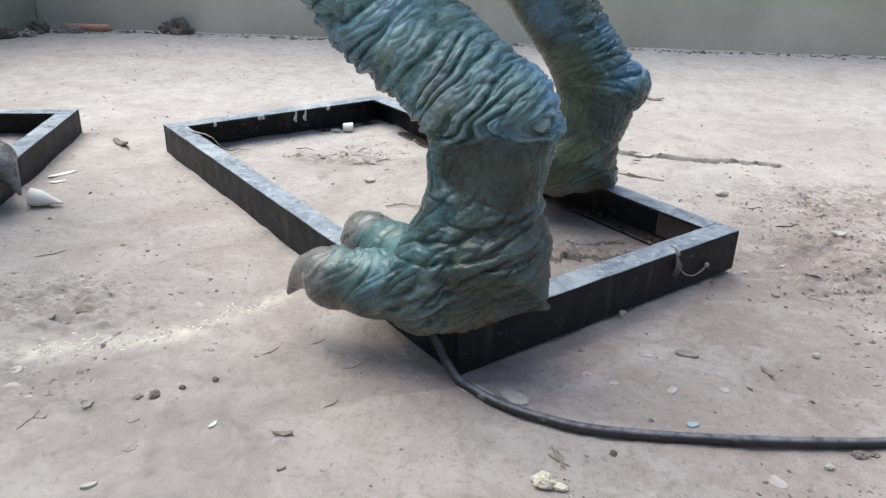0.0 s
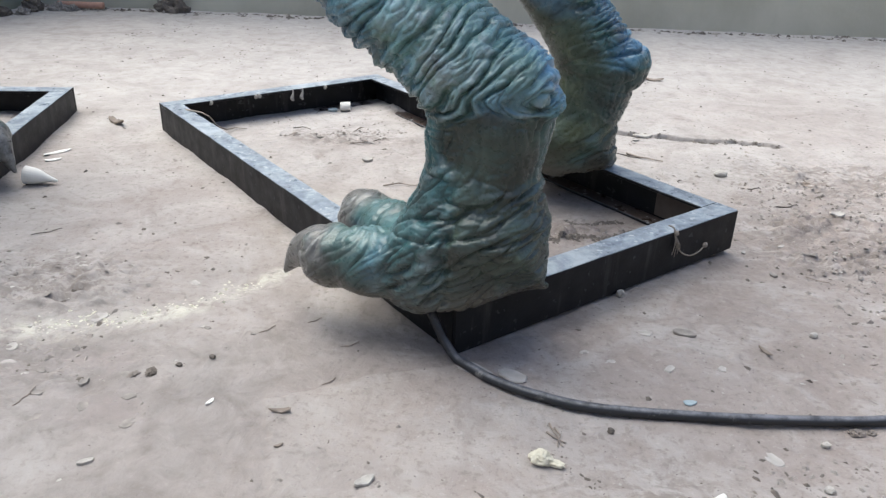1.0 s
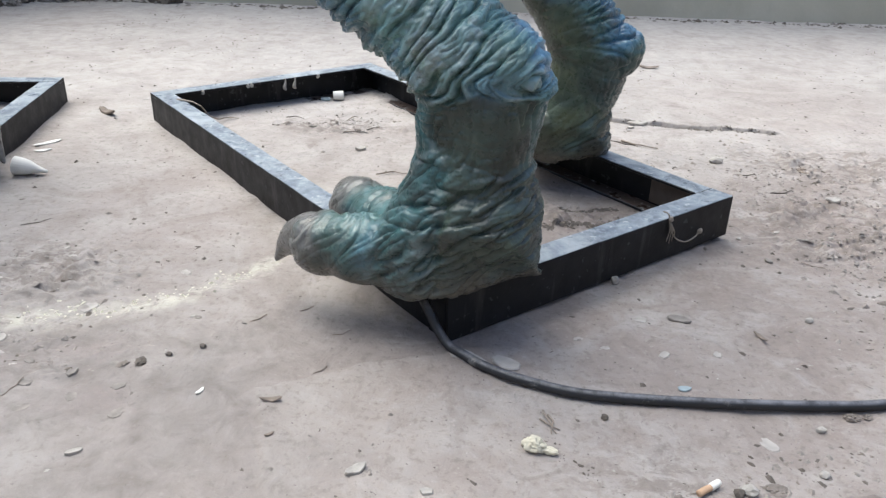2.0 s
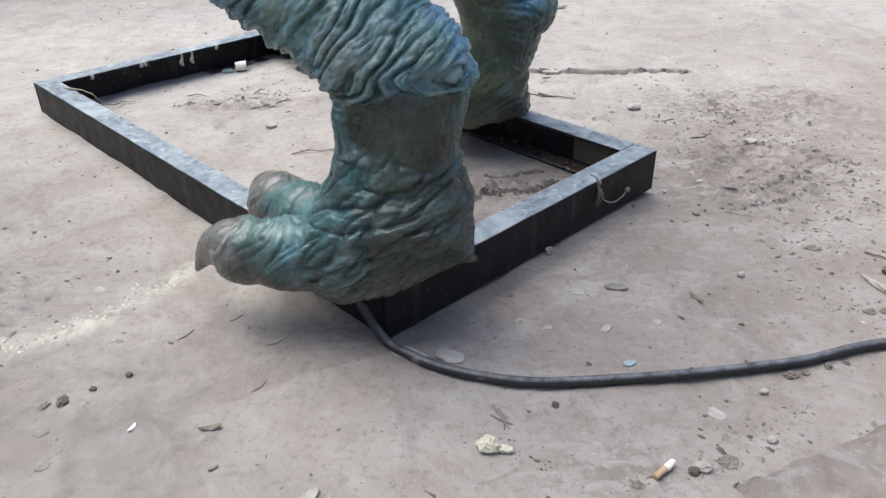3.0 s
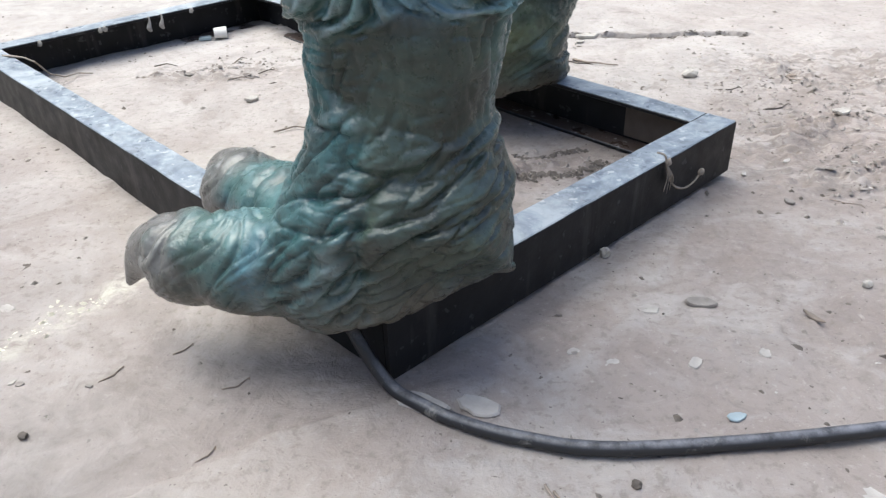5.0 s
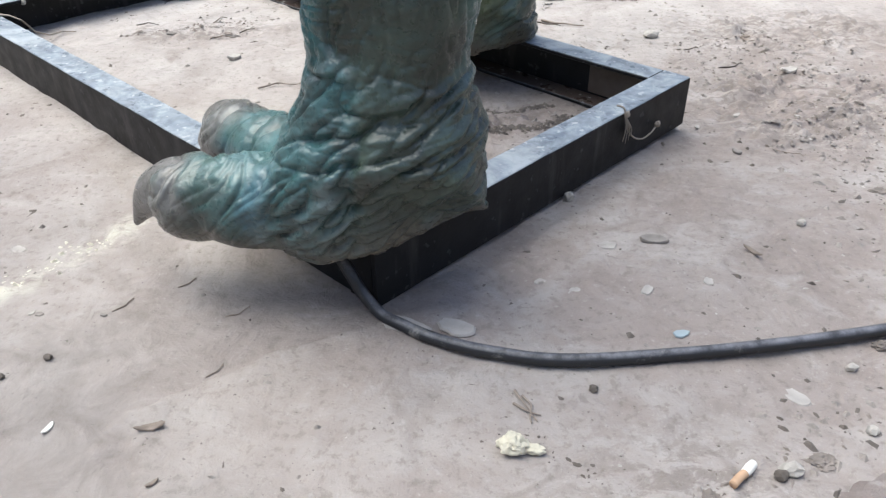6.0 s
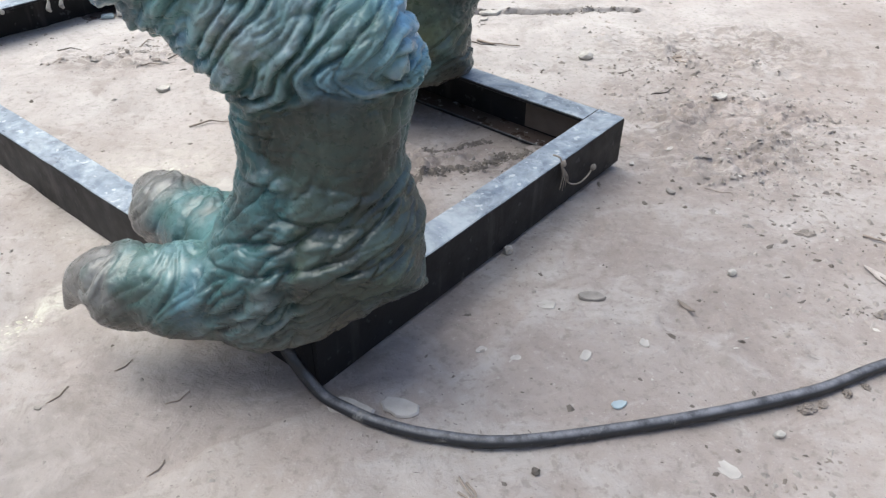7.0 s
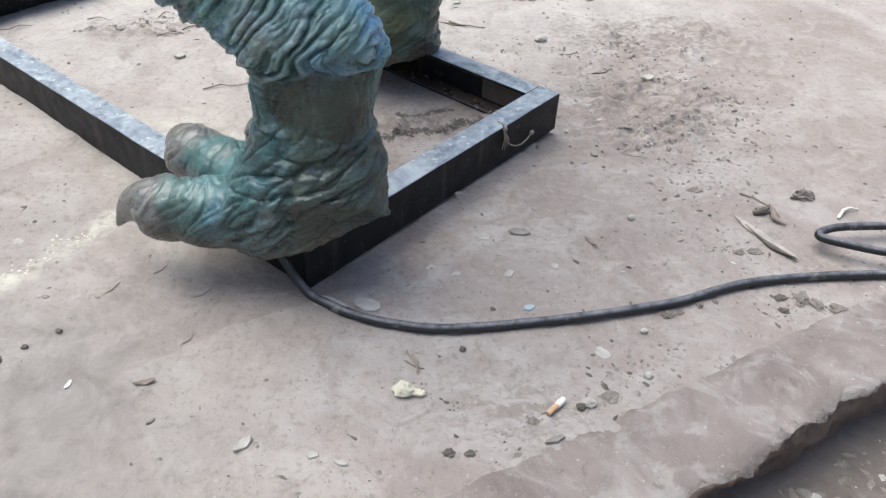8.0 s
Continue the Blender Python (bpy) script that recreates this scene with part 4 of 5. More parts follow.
solid("foam_lump", bm, FOAM, "torn lump of cream foam on the floor", "foam", turn_at(0.379, 0.932, 0), False)

butt = thing("cigarette_butt", "stubbed cigarette end with cork coloured filter", "cigarette butt", turn_at(0.546, 0.885, 0.0040, 39.0))
bm = bmesh.new()
tube(bm, [(0, 0, 0), (0.010, 0.0005, 0), (0.017, 0, 0)], 0.0036, 14)
part("filter", bm, FILTER, butt, "cork coloured filter", True)
bm = bmesh.new()
tube(bm, [(0.0172, 0, 0), (0.024, 0.0004, 0.0003), (0.031, 0.001, 0.0002)], [0.0036, 0.0039, 0.0034], 14, True, 0.15)
part("paper_tube", bm, PAPER, butt, "white paper stub", True)

stone("dirt_ball", 0.459, 0.997, (0.0042, 0.004, 0.0036), DARK, "small round ball of dark dirt", "dirt ball", 3.0)
stone("pebble", -0.048, 1.060, (0.0042, 0.0038, 0.0032), DARK, "small dark brown pebble on the floor", "pebble", 4.0, group="pebbles")
stone("pebble", -0.081, 1.033, (0.0046, 0.0034, 0.003), DARK, "small dark brown pebble on the floor", "pebble", 5.0, group="pebbles")
stone("pebble", 0.599, 0.899, (0.010, 0.007, 0.006), PALE, "pale grey pebble beside the kerb", "pebble", 6.0, group="pebbles")
stone("pebble", 0.588, 0.893, (0.006, 0.005, 0.005), DARK, "dark pebble beside the cigarette end", "pebble", 7.0, group="pebbles")
stone("pebble", 0.706, 1.018, (0.006, 0.004, 0.004), PALE, "pale grey pebble on the floor", "pebble", 8.0, group="pebbles")
stone("pebble", 0.686, 0.940, (0.006, 0.005, 0.004), PALE, "pale grey pebble beside the kerb", "pebble", 9.0, group="pebbles")
stone("pebble", 0.762, 1.264, (0.006, 0.0048, 0.004), PALE, "whitish pebble on the floor", "pebble", 10.0, group="pebbles")
stone("pebble", 0.756, 1.939, (0.016, 0.011, 0.008), PALE, "pale pebble behind the frame", "pebble", 11.0, group="pebbles")
clump("mud_clod", 1.078, 1.315, (0.020, 0.013, 0.015), MUD, "rough brown clod of dried mud", "mud clod", 12.0)
clump("dirt_clump", 0.897, 1.340, (0.013, 0.010, 0.004), MUD, "crumbly clump of dark dirt", "dirt clump", 13.0, 0.7, group="dirt clumps")
clump("dirt_clump", 0.934, 1.928, (0.016, 0.010, 0.004), BARK, "crumbly clump of dark dirt", "dirt clump", 14.0, 0.7, group="dirt clumps")
clump("dirt_clump", 0.628, 0.910, (0.014, 0.010, 0.004), MUD, "crumbly clump of dark dirt by the kerb", "dirt clump", 15.0, 0.8, group="dirt clumps")
clump("dirt_clump", 0.526, 0.879, (0.010, 0.007, 0.004), MUD, "crumbly clump of dark dirt by the kerb", "dirt clump", 16.0, 0.8, group="dirt clumps")
clump("dirt_clump", 0.424, 0.842, (0.007, 0.006, 0.004), DARK, "crumbly clump of dark dirt", "dirt clump", 17.0, 0.8, group="dirt clumps")
clump("dirt_clump", 0.447, 0.839, (0.007, 0.005, 0.003), DARK, "crumbly clump of dark dirt", "dirt clump", 18.0, 0.8, group="dirt clumps")
clump("dirt_clump", 0.934, 1.180, (0.016, 0.008, 0.004), MUD, "flattened smear of dark dirt", "dirt clump", 19.0, 0.8, group="dirt clumps")

chip("paper_scrap", -0.014, 0.970, 0.014, 0.005, 0.0016, PAPER, "tiny white paper scrap on the floor", "paper scrap", 70, 2.0, 0.5)
chip("plastic_chip", 0.559, 1.069, 0.017, 0.011, 0.002, BLUE, "small pale blue plastic chip", "plastic chip", 12, 3.0, 0.6)
chip("concrete_flake", 0.577, 1.238, 0.030, 0.015, 0.0045, STONE, "thin broken grey concrete flake", "concrete flake", -12, 4.0, 0.0, 6, 0.0, "concrete flakes")
chip("concrete_flake", -0.103, 0.851, 0.018, 0.007, 0.0035, PALE, "thin broken pale concrete flake", "concrete flake", 35, 5.0, 0.0, 4, 0.0, "concrete flakes")
chip("concrete_flake", 0.273, 0.848, 0.014, 0.009, 0.003, PALE, "thin broken pale concrete flake", "concrete flake", 10, 6.0, group="concrete flakes")
chip("concrete_flake", 0.547, 0.849, 0.024, 0.008, 0.004, STONE, "thin broken grey concrete flake", "concrete flake", 15, 7.0, group="concrete flakes")
chip("concrete_flake", 0.304, 0.836, 0.016, 0.007, 0.003, PALE, "thin broken pale concrete flake", "concrete flake", -20, 8.0, group="concrete flakes")
chip("concrete_flake", 0.196, 0.868, 0.022, 0.012, 0.004, PALE, "thin broken pale concrete flake", "concrete flake", 40, 9.0, 0.4, 8, 0.0, "concrete flakes")
chip("flat_stone", 0.290, 1.090, 0.050, 0.024, 0.004, BEDDED, "flat pale stone chip under the cable", "stone chip", -25, 10.0, group="flat stone chips")
chip("flat_stone", 0.340, 1.088, 0.042, 0.024, 0.004, BEDDED, "flat pale stone chip under the cable", "stone chip", -30, 11.0, group="flat stone chips")
for k, (fx, fy, fl) in enumerate(((0.522, 1.229, 0.024), (0.434, 1.163, 0.014), (0.468, 1.145, 0.017), (0.545, 1.142, 0.018), (0.615, 1.155, 0.016), (-0.646, 2.134, 0.03), (0.640, 0.985, 0.026))):
    chip("flat_stone", fx, fy, fl, fl * 0.68, 0.0030, BEDDED, "flat whitish stone bedded in the floor", "stone chip", 20 * k, 20.0 + k, z=-0.0022, group="flat stone chips")
chip("dry_leaf", 0.682, 1.208, 0.026, 0.006, 0.002, BARK, "shrivelled dark leaf strip", "dry leaf", -60, 12.0, 1.5, group="dry leaves")
chip("dry_leaf", 0.074, 0.966, 0.026, 0.008, 0.002, BARK, "curled brown dry leaf on the floor", "dry leaf", 15, 13.0, 2.0, group="dry leaves")
chip("dry_leaf", 0.091, 0.907, 0.012, 0.004, 0.002, BARK, "small dark leaf strip", "dry leaf", 40, 14.0, 1.0, group="dry leaves")
chip("dry_leaf", 0.710, 2.842, 0.060, 0.022, 0.004, BARK, "dry brown leaf near the wall", "dry leaf", 0, 15.0, 1.5, group="dry leaves")
chip("dry_leaf", -0.676, 1.990, 0.075, 0.018, 0.006, BARK, "dark twisted strip between the frames", "dry leaf", -35, 16.0, 2.0, group="dry leaves")
strip = thing("bark_piece", "long torn flake of dry grey bark on the floor", "bark", turn_at(0.964, 1.204, 0.001, -64), "bark pieces")
part("outer_bark", flake_bm(0.112, 0.019, 0.0032, 35.4, 0.9, 31), BARK_PALE, strip)
bm = bmesh.new()
tube(bm, [(-0.052, -0.001, 0.004), (-0.02, -0.006, 0.003), (0.02, -0.0085, 0.003), (0.056, -0.003, 0.006)], [0.0008, 0.0030, 0.0034, 0.0009], 7, True, 0.7)
part("curled_edge", bm, DARK, strip, "dark curled underside")
crook = thing("bark_piece", "crooked dark piece of splintered bark", "bark", turn_at(0.969, 1.269, 0.0, 0), "bark pieces")
for points, radii in (([(0.0, 0.0, 0.004), (0.018, 0.004, 0.006), (0.034, 0.013, 0.008)], [0.0030, 0.0045, 0.0026]), ([(0.033, 0.014, 0.009), (0.030, -0.004, 0.010), (0.028, -0.019, 0.006), (0.041, -0.031, 0.003)], [0.0024, 0.0042, 0.0046, 0.0015]), ([(0.036, 0.012, 0.004), (0.036, -0.010, 0.004), (0.033, -0.020, 0.003)], [0.0016, 0.0034, 0.0018])):
    bm = bmesh.new()
    tube(bm, points, radii, 7, True, 0.7)
    part("splinter", bm, BARK if radii[1] == 0.0042 else DARK, crook)
twig("twig", [(0.972, 1.329, 0.002), (0.988, 1.314, 0.004), (1.004, 1.293, 0.002)], 0.0018, BARK, "thin grey splinter beside the bark", "twig", "twigs")
for k, (mx, my, size) in enumerate(((0.926, 1.072, 0.012), (0.954, 1.067, 0.018), (0.973, 1.056, 0.014), (0.917, 1.046, 0.009), (0.907, 1.177, 0.011), (-0.128, 1.006, 0.009), (-0.108, 1.012, 0.011), (1.00, 1.045, 0.016))):
    clump("dirt_clump", mx, my, (size, size * 0.7, size * 0.35), MUD if k % 3 else DARK, "crumbly clump of dark dirt", "dirt clump", 160.0 + k, 0.0, 50 * k, "dirt clumps")
chip("concrete_flake", -0.019, 1.861, 0.024, 0.016, 0.006, PALE, "small white concrete flake inside the frame", "concrete flake", 30, 31.0, 0.3, 5, 0.0, "concrete flakes")
chip("concrete_flake", 0.612, 2.190, 0.045, 0.020, 0.006, PALE, "whitish concrete flake beside the cracked joint", "concrete flake", 8, 32.0, 0.3, 4, 0.0, "concrete flakes")
twig("twig", [(0.045, 1.715, 0.002), (0.075, 1.726, 0.005), (0.105, 1.724, 0.003), (0.13, 1.735, 0.002)], 0.0014, BARK, "thin dry twig inside the steel frame", "twig", "twigs")
twig("wood_shaving", [(1.108, 1.253, 0.003), (1.122, 1.268, 0.007), (1.140, 1.276, 0.006), (1.155, 1.276, 0.003)], 0.0026, PAPER, "curled white wood shaving", "wood shaving")
for k, (a, b, c) in enumerate((((0.388, 0.998), (0.394, 0.980), (0.404, 0.962)), ((0.394, 0.992), (0.400, 0.977), (0.398, 0.960)), ((0.385, 0.982), (0.394, 0.972), (0.408, 0.968)))):
    twig("twig", [(*a, 0.0015), (*b, 0.003), (*c, 0.0015)], 0.0012, BARK, "thin dry brown twig on the floor", "twig", "twigs")
twig("twig", [(0.560, 2.035, 0.003), (0.585, 2.012, 0.004), (0.640, 2.008, 0.003)], 0.0025, BARK, "thin bent twig behind the frame", "twig", "twigs")
for k in range(9):
    u, v = random.uniform(-0.05, 0.05), random.uniform(-0.06, 0.06)
    a = random.uniform(-0.5, 0.5)
    twig("straw", [(-0.12 + u, 2.44 + v, 0.003), (-0.12 + u + 0.05 * math.cos(a), 2.44 + v + 0.05 * math.sin(a), 0.008), (-0.12 + u + 0.11 * math.cos(a), 2.44 + v + 0.10 * math.sin(a), 0.004)], 0.0018, STRING, "pale straw scrap inside the frame", "straw", "straws", 5)
for k in range(4):
    u, v = random.uniform(-0.13, 0.12), random.uniform(-0.06, 0.06)
    a = random.uniform(-0.4, 0.9)
    l = random.uniform(0.015, 0.05)
    twig("twig", [(-0.12 + u, 2.02 + v, 0.002), (-0.12 + u + l * 0.5 * math.cos(a), 2.02 + v + l * 0.5 * math.sin(a) + 0.004, 0.005), (-0.12 + u + l * math.cos(a), 2.02 + v + l * math.sin(a), 0.002)], 0.0013, DARK if k % 3 else BARK, "dark dry twig in the dirt inside the frame", "twig", "twigs", 5)
for k in range(4):
    clump("dirt_clump", -0.165 + 0.035 * k, 2.00 + 0.02 * (k % 3), (0.012, 0.006, 0.003), MUD if k % 2 else STONE, "crumbly dirt heap inside the frame", "dirt clump", 30.0 + k, 0.8, group="dirt clumps")

for k, (dx_, dy_, size) in enumerate(((0.748, 1.046, 0.010), (0.768, 1.051, 0.007), (0.800, 1.062, 0.008), (0.826, 1.069, 0.006), (0.760, 1.072, 0.007))):
    clump("dirt_clump", dx_, dy_, (size, size * 0.7, size * 0.7), MUD, "crumb of dried mud caught against the cable", "dirt clump", 140.0 + k, 0.0, 40 * k, "dirt clumps")
# bedded stones, scraps and scratched-up splinters across the floor
for k, (sx, sy, size) in enumerate([(-0.346, 1.276, 0.03), (-0.376, 1.294, 0.02), (-0.243, 1.131, 0.03), (-0.311, 1.037, 0.022), (-0.156, 1.254, 0.02), (-0.296, 1.006, 0.02)] + [(-0.31 + 0.022 * k, 0.90 + 0.11 * (k * 0.618 % 1), 0.014 + 0.012 * (k * 0.37 % 1)) for k in range(11)]):
    chip("flat_stone", sx, sy, size, size * 0.66, 0.0034, BEDDED if k < 6 else STONE, "flat whitish stone bedded in the floor" if k < 6 else "flat grey stone bedded in the floor", "stone chip", 37 * k, 80.0 + k, z=-0.0027, group="flat stone chips")
for k, (ax_, ay_, bx_, by_) in enumerate([(0.047, 1.169, 0.066, 1.182), (0.107, 1.117, 0.133, 1.13), (0.105, 1.031, 0.12, 1.047), (-0.236, 0.924, -0.228, 0.961), (-0.495, 1.362, -0.452, 1.395), (-0.009, 1.127, 0.008, 1.15), (0.53, 2.042, 0.604, 2.01), (0.93, 1.953, 0.939, 1.877), (0.831, 1.772, 0.887, 1.793), (0.803, 1.468, 0.846, 1.437), (0.778, 1.864, 0.831, 1.864)]):
    mx, my = 0.5 * (ax_ + bx_) + 0.1 * (by_ - ay_), 0.5 * (ay_ + by_) - 0.1 * (bx_ - ax_)
    twig("twig", [(ax_, ay_, 0.0002), (mx, my, 0.0012), (mx * 0.35 + bx_ * 0.65, my * 0.35 + by_ * 0.65 + 0.004, 0.0010), (bx_ * 0.8 + mx * 0.2, by_ * 0.8 + my * 0.2, 0.0002)], 0.0007 + 0.0006 * (ay_ > 1.6), BARK if ay_ < 1.3 or k % 2 else DARK, "thin brown splinter lying on the dusty floor", "twig", "twigs", 5)
for k, (cx_, cy_, size) in enumerate([(-0.083, 1.128, 0.016), (-0.092, 1.131, 0.012), (-0.324, 1.094, 0.016), (-0.015, 1.121, 0.014), (0.593, 2.157, 0.03), (0.621, 2.195, 0.022), (0.757, 1.939, 0.022), (0.941, 1.738, 0.05), (0.724, 1.545, 0.02), (0.753, 1.458, 0.03), (0.884, 1.566, 0.016), (0.797, 1.582, 0.025)]):
    chip("concrete_flake", cx_, cy_, size * 0.6, size * 0.34, 0.10 * size, PALE if k % 3 else STONE, "small broken concrete flake in the dust", "concrete flake", 53 * k, 100.0 + k, 0.4, 6, group="concrete flakes")

# torn card and paper beside the second frame
bm = bmesh.new()
tube(bm, [(0, 0, 0.018), (0.03, 0.002, 0.014), (0.060, 0.004, 0.007)], [0.019, 0.014, 0.004], 22, True, 0.6)
solid("card_cone", bm, PAPER, "crumpled white card cone lying on the floor", "card", turn_at(-0.640, 1.575, 0.0, 4.0), False)
chip("paper_strip", -0.690, 1.760, 0.060, 0.016, 0.002, PAPER, "torn strip of white paper on the floor", "paper", 55, 21.0, 1.2, group="paper strips")
chip("paper_strip", -0.672, 1.715, 0.034, 0.012, 0.002, PAPER, "torn strip of white paper on the floor", "paper", 35, 22.0, 1.0, group="paper strips")

# a small tub with a blue label
tub = thing("plastic_tub", "small white plastic tub lying on its side", "tub", turn_at(-0.165, 2.243, 0.016, 15.0))
bm = bmesh.new()
tube(bm, [(-0.013, 0, -0.003), (0.0, 0, -0.003), (0.014, 0, -0.003)], [0.0105, 0.0118, 0.0125], 18)
part("cup", bm, PAPER, tub, "white plastic cup", True)
bm = bmesh.new()
box(bm, (-0.046, -0.012, -0.015), (-0.020, 0.010, -0.009), 0.002)
part("label", bm, BLUE, tub, "torn pale blue label")

# strings and drips on the rails
bm = bmesh.new()
tube(bm, [(0.0, 0.012, 0.008), (0.0, 0.001, 0.007), (0.002, -0.002, -0.008), (0.010, -0.003, -0.026), (0.026, -0.004, -0.042), (0.050, -0.004, -0.052), (0.070, -0.005, -0.049), (0.080, -0.005, -0.043)], 0.0013, 8, True, 0.25)
for k, (dx, dz) in enumerate(((-0.004, -0.037), (0.003, -0.042), (0.010, -0.040), (0.015, -0.034))):
    tube(bm, [(0.002, -0.003, -0.006), (0.002 + dx * 0.4, -0.005 - 0.001 * k, -0.020), (dx, -0.005, dz)], [0.0010, 0.0010, 0.0004], 6, True, 0.3)
lump(bm, (0.004, 0.003, 0.005), 0.4, 3.0, 2, Matrix.Translation((0.002, -0.004, -0.004)))
lump(bm, (0.005, 0.004, 0.005), 0.3, 7.0, 2, Matrix.Translation((0.082, -0.006, -0.044)))
solid("string_tie", bm, STRING, "dirty frayed string knotted round the steel rail", "string", FRAME_AT @ Matrix.Translation((0.434, -0.001, RAIL_H)), True, "strings")
twig("string_tie", [(-0.462, 1.925, 0.066), (-0.440, 1.912, 0.069), (-0.413, 1.900, 0.070), (-0.392, 1.893, 0.064), (-0.384, 1.915, 0.036), (-0.388, 1.975, 0.010), (-0.380, 2.012, 0.004), (-0.352, 2.010, 0.004)], 0.0022, STRING, "dirty grey string over the steel rail corner", "string", "strings")
for along, size in ((0.325, (0.012, 0.005, 0.016)), (0.352, (0.010, 0.005, 0.019))):
    at = FRAME_AT @ Vector((along, LONG - RAIL_W - 0.003, RAIL_H - 0.036))
    bm = bmesh.new()
    tube(bm, [(0, 0, 0.038), (0.001, 0, 0.028), (-0.002, -0.002, 0.015), (0.002, -0.001, 0.008)], [0.0015, 0.0025, 0.0055, 0.002], 8, True, 0.5)
    solid("string_tie", bm, PALE, "whitish knotted string end hanging from the rail", "string", Matrix.Translation(at), True, "strings")
for along in (0.04, 0.11, 0.225, 0.235, 0.42):
    at = FRAME_AT @ Vector((along, LONG - RAIL_W - 0.001, RAIL_H - 0.010))
    bm = bmesh.new()
    lump(bm, (0.005, 0.003, 0.006), 0.6, along * 50, 2)
    solid("paint_drip", bm, PALE, "hardened pale blue grey drip on the rail", "drip", Matrix.Translation(at), True, "drips on the rail")

# things along the far wall
bm = bmesh.new()
tube(bm, [(0, 0, 0.02), (0.1, 0.015, 0.02), (0.19, 0.028, 0.02)], 0.014, 10)
solid("wooden_rod", bm, ROD, "short reddish wooden rod by the wall", "rod", turn_at(-1.72, 3.46, 0), True)
clump("black_bag", -1.25, 3.56, (0.075, 0.045, 0.075), DARK, "crumpled black plastic bag against the wall", "bag", 41.3)
stone("mortar_lump", 0.495, 1.335, (0.006, 0.005, 0.008), PALE, "small pale lump of mortar against the rail", "mortar lump", 61.0)
for k, (rx_, ry_, rs) in enumerate(((-1.80, 3.40, 0.055), (-1.70, 3.43, 0.035), (-1.84, 3.24, 0.045), (-1.78, 3.30, 0.03), (-1.64, 3.43, 0.03), (-1.86, 3.10, 0.035))):
    clump("rubble_stone", rx_, ry_, (rs * 1.3, rs * 0.9, rs * 1.0), DARK if k in (0, 2) else STONE, "broken rubble heaped in the wall corner", "rubble", 50.0 + k, 0.0, 30 * k, "rubble in the corner")


# ---- fine litter that nobody could count ----
def litter(name, count, mat, label, lo, hi, seed, weight, area=(-1.3, 1.6, 0.7, 3.4), power=4, below=False):
    rng = np.random.default_rng(seed)
    verts, faces, spots = [], [], []
    base = np.array([(1, 0, 0), (0.3, 0.9, 0), (-0.8, 0.5, 0), (-0.7, -0.6, 0), (0.4, -0.8, 0), (0.1, 0.1, 1)])
    tris = [(0, 1, 5), (1, 2, 5), (2, 3, 5), (3, 4, 5), (4, 0, 5)]
    made = 0
    while made < count:
        x, y = rng.uniform(area[0], area[1]), rng.uniform(area[2], area[3])
        if rng.random() > weight(x, y) or (kerb_side(x, y) < 0.065 if below else kerb_side(x, y) > -0.06):
            continue
        size = lo + (hi - lo) * rng.random() ** power
        a = rng.uniform(0, 6.28)
        long = rng.uniform(0.7, 1.6)
        b = base * (size * long, size * 0.8, size * rng.uniform(0.2, 0.7)) * rng.uniform(0.45, 1.35, (6, 1))
        c, d = math.cos(a), math.sin(a)
        n = len(verts)
        spots += [(x, y, 0.0)] * 6
        verts += [(x + c * q[0] - d * q[1], y + d * q[0] + c * q[1], q[2] - 0.0005) for q in b.tolist()]
        faces += [tuple(n + i for i in t) for t in tris]
        made += 1
    verts = np.array(verts)
    verts[:, 2] += ground_z(np.array(spots))[0]
    data = bpy.data.meshes.new(name)
    data.from_pydata(verts.tolist(), [], faces)
    data.materials.append(mat)
    return tagged(new(name, data), label, "litter", kind="stuff")


def spread(x, y):
    w = 0.16 + 2.2 * math.exp(-((x - 0.90) / 0.26) ** 2 - ((y - 1.62) / 0.30) ** 2) + 0.7 * math.exp(-((x + 0.08) / 0.22) ** 2 - ((y - 2.05) / 0.12) ** 2)
    w += 0.7 * math.exp(-((kerb_side(x, y) + 0.10) / 0.05) ** 2) + 0.4 * math.exp(-((x + 0.25) / 0.15) ** 2 - ((y - 1.0) / 0.15) ** 2)
    w += 0.9 * math.exp(-((x - -0.371) / 0.13) ** 2 - ((y - 1.219) / 0.085) ** 2)
    w += 0.6 * math.exp(-((x - 0.48) / 0.10) ** 2 - ((y - 1.56) / 0.05) ** 2)
    return w * (0.5 + noise.noise(Vector((x * 6, y * 6, 1.5))) * 0.9)


def streak(name, ends, width, count, mat, label, lo, hi, seed, power=4):
    """A drift of crumbs along a crooked line."""
    rng = np.random.default_rng(seed)
    (ax_, ay_), (bx_, by_) = ends
    length = math.hypot(bx_ - ax_, by_ - ay_)

    def weight(x, y):
        t = ((x - ax_) * (bx_ - ax_) + (y - ay_) * (by_ - ay_)) / length ** 2
        if t < 0 or t > 1:
            return 0
        off = ((x - ax_) * -(by_ - ay_) + (y - ay_) * (bx_ - ax_)) / length + width * (2.2 * noise.noise(Vector((t * length * 14, seed, 0))) + 1.2 * noise.noise(Vector((t * length * 45, seed, 3))))
        return math.exp(-(off / (width * (0.5 + abs(noise.noise(Vector((t * length * 30, 5, seed))))))) ** 2)
    reach = width * 4
    return litter(name, count, mat, label, lo, hi, seed, weight, (min(ax_, bx_) - reach, max(ax_, bx_) + reach, min(ay_, by_) - reach, max(ay_, by_) + reach), power)


litter("dark_litter", 7000, DARK, "fine dark crumbs of dirt scattered on the floor", 0.0007, 0.0065, 3, spread, power=5)
litter("grey_litter", 5000, STONE, "fine grey concrete crumbs scattered on the floor", 0.0010, 0.0065, 4, spread)
CLOD = simple("pale_mud_clod", (0.255, 0.228, 0.210), 0.95, 0.3, 110, 0, 0.8, 0.003)
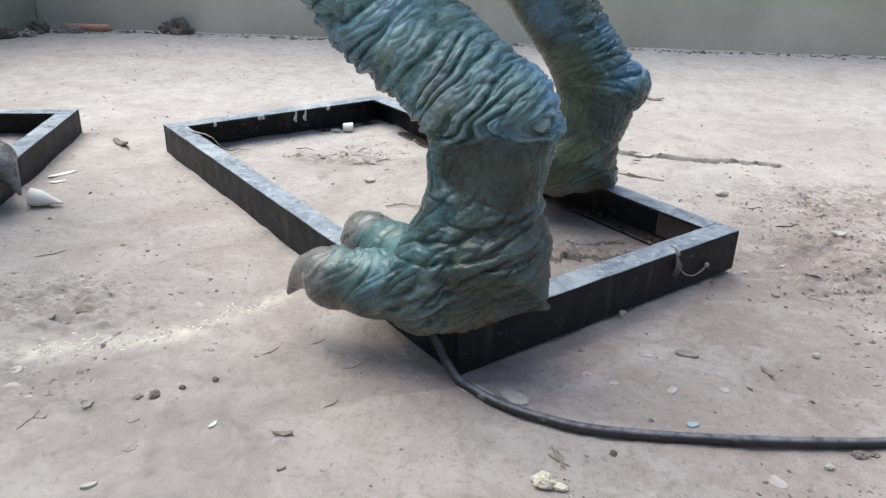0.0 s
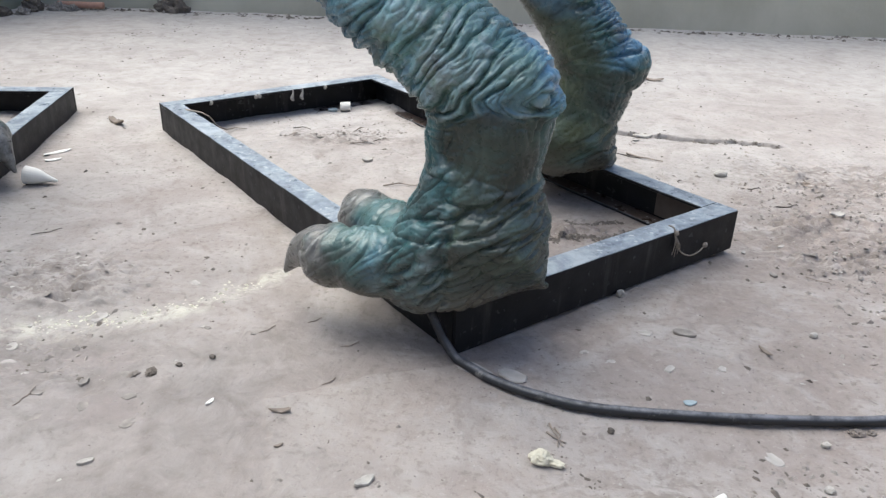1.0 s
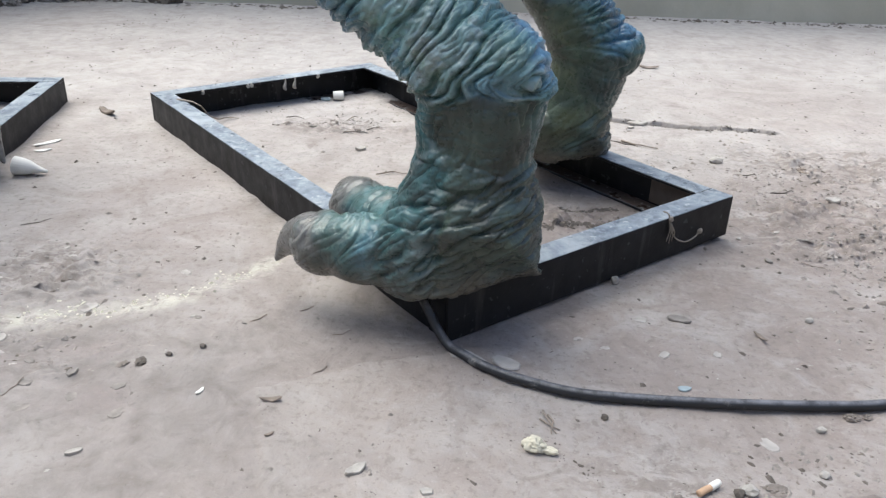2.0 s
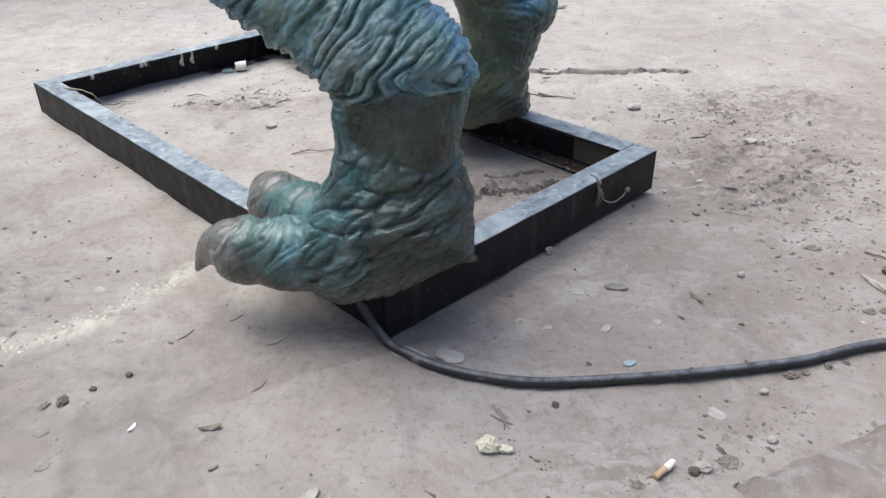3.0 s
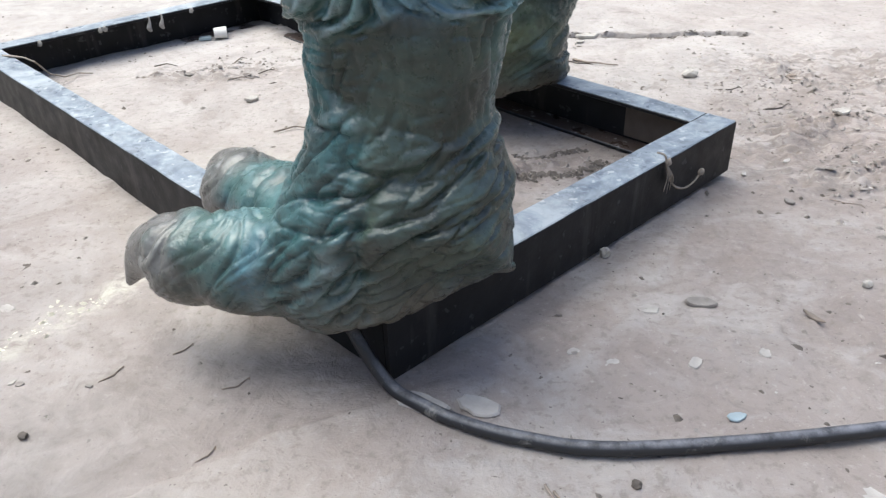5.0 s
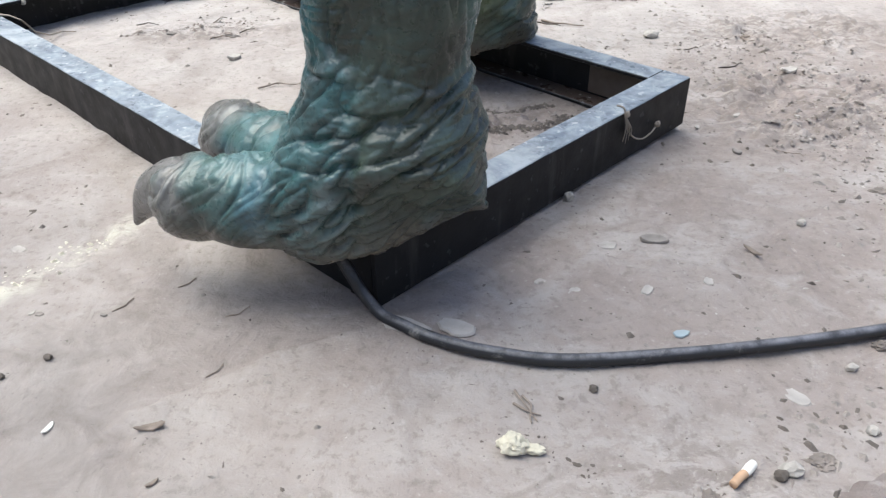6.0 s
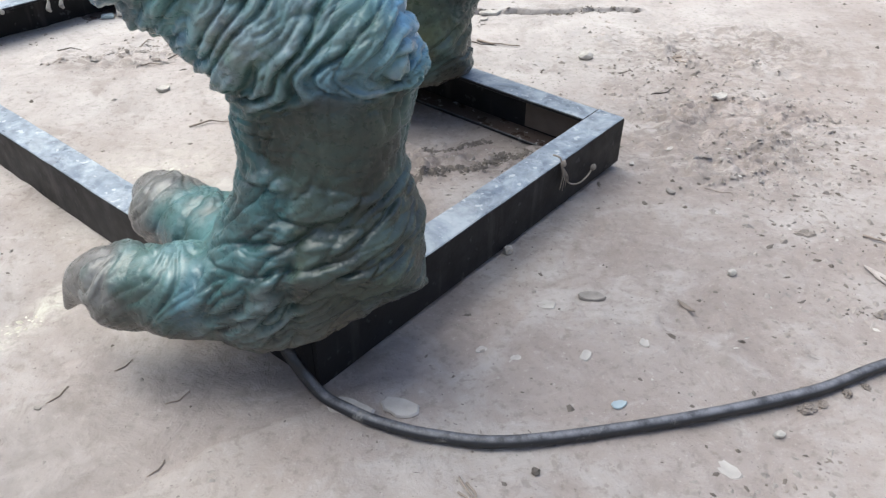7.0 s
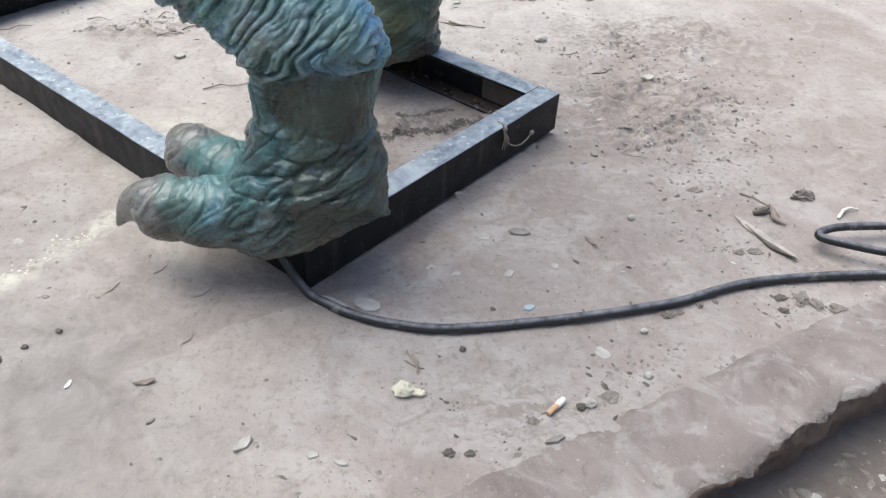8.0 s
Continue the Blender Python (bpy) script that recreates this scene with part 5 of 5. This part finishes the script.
litter("mud_crumbs", 3600, CLOD, "crumbly grey mud clods scattered beside the frame", 0.0016, 0.0080, 7, lambda x, y: spread(x, y) - 0.10, power=3)
litter("pale_litter", 1500, PALE, "fine whitish chips scattered on the floor", 0.0008, 0.0042, 5, spread)
POWDER = simple("pale_powder_crumb", (0.50, 0.48, 0.40), 0.95, 0.2, 120, 0, 0.6, 0.002)
for k, (ends, width, count) in enumerate(((((-0.50, 1.05), (-0.19, 1.13)), 0.022, 420), (((-0.19, 1.13), (-0.06, 1.27)), 0.016, 260), (((-0.02, 1.44), (0.05, 1.60)), 0.030, 200))):
    streak("powder_crumbs", ends, width, count, POWDER, "crumbs of spilt yellowish powder on the floor", 0.0008, 0.0055, 120 + k, 4)
for k, (ends, width, count, mat) in enumerate((
        (((0.38, 1.53), (0.57, 1.585)), 0.011, 1500, DARK), (((0.41, 1.60), (0.52, 1.63)), 0.008, 420, DARK),
        (((-0.26, 1.985), (-0.06, 2.06)), 0.014, 260, MUD), (((-0.20, 1.95), (-0.02, 1.98)), 0.010, 140, STONE), (((-0.14, 2.06), (0.02, 2.07)), 0.008, 110, MUD),
        # the first two, along the joint, also stand in for its shadow line
        (((0.50, 2.205), (0.78, 2.196)), 0.005, 500, DARK), (((0.74, 2.198), (0.95, 2.190)), 0.009, 700, DARK), (((0.78, 1.60), (1.12, 1.66)), 0.012, 220, MUD), (((0.74, 1.70), (1.20, 1.80)), 0.012, 220, STONE),
        (((0.80, 1.48), (1.00, 1.50)), 0.012, 160, MUD), (((0.85, 1.90), (1.15, 1.86)), 0.010, 140, MUD), (((0.72, 1.52), (0.86, 1.58)), 0.014, 150, STONE),
        (((0.46, 0.85), (0.95, 1.07)), 0.012, 240, MUD), (((-0.34, 1.06), (-0.05, 0.93)), 0.020, 160, STONE), (((0.36, 0.955), (0.46, 0.895)), 0.016, 90, DARK),
        (((0.14, 0.89), (0.24, 0.86)), 0.014, 80, STONE), (((0.86, 1.17), (1.0, 1.20)), 0.012, 90, DARK))):
    streak("dirt_streak", ends, width, count, mat, "crooked drift of dark dirt crumbs on the floor" if mat is not STONE else "crooked drift of grey concrete crumbs", 0.0008, 0.0062 if k < 7 else 0.0044, 20 + k, 3)
for k, (count, mat, width) in enumerate(((900, DARK, 0.022), (500, STONE, 0.035), (160, PALE, 0.05))):
    streak("wall_dirt", ((-1.85, 3.47), (2.4, 3.97)), width, count, mat, "dirt and crumbs swept along the foot of the wall", 0.003, 0.018, 90 + k, 3)
for name, mat, count, seed in (("kerb_rubble", MUD, 1500, 61), ("kerb_gravel", STONE, 700, 62), ("kerb_chips", PALE, 160, 63)):
    litter(name, count, mat, "loose brown rubble below the broken kerb edge", 0.0015, 0.011, seed, lambda x, y: 1.0 if kerb_side(x, y) < 0.35 else 0.0, (0.3, 1.7, 0.3, 1.15), 3, True)
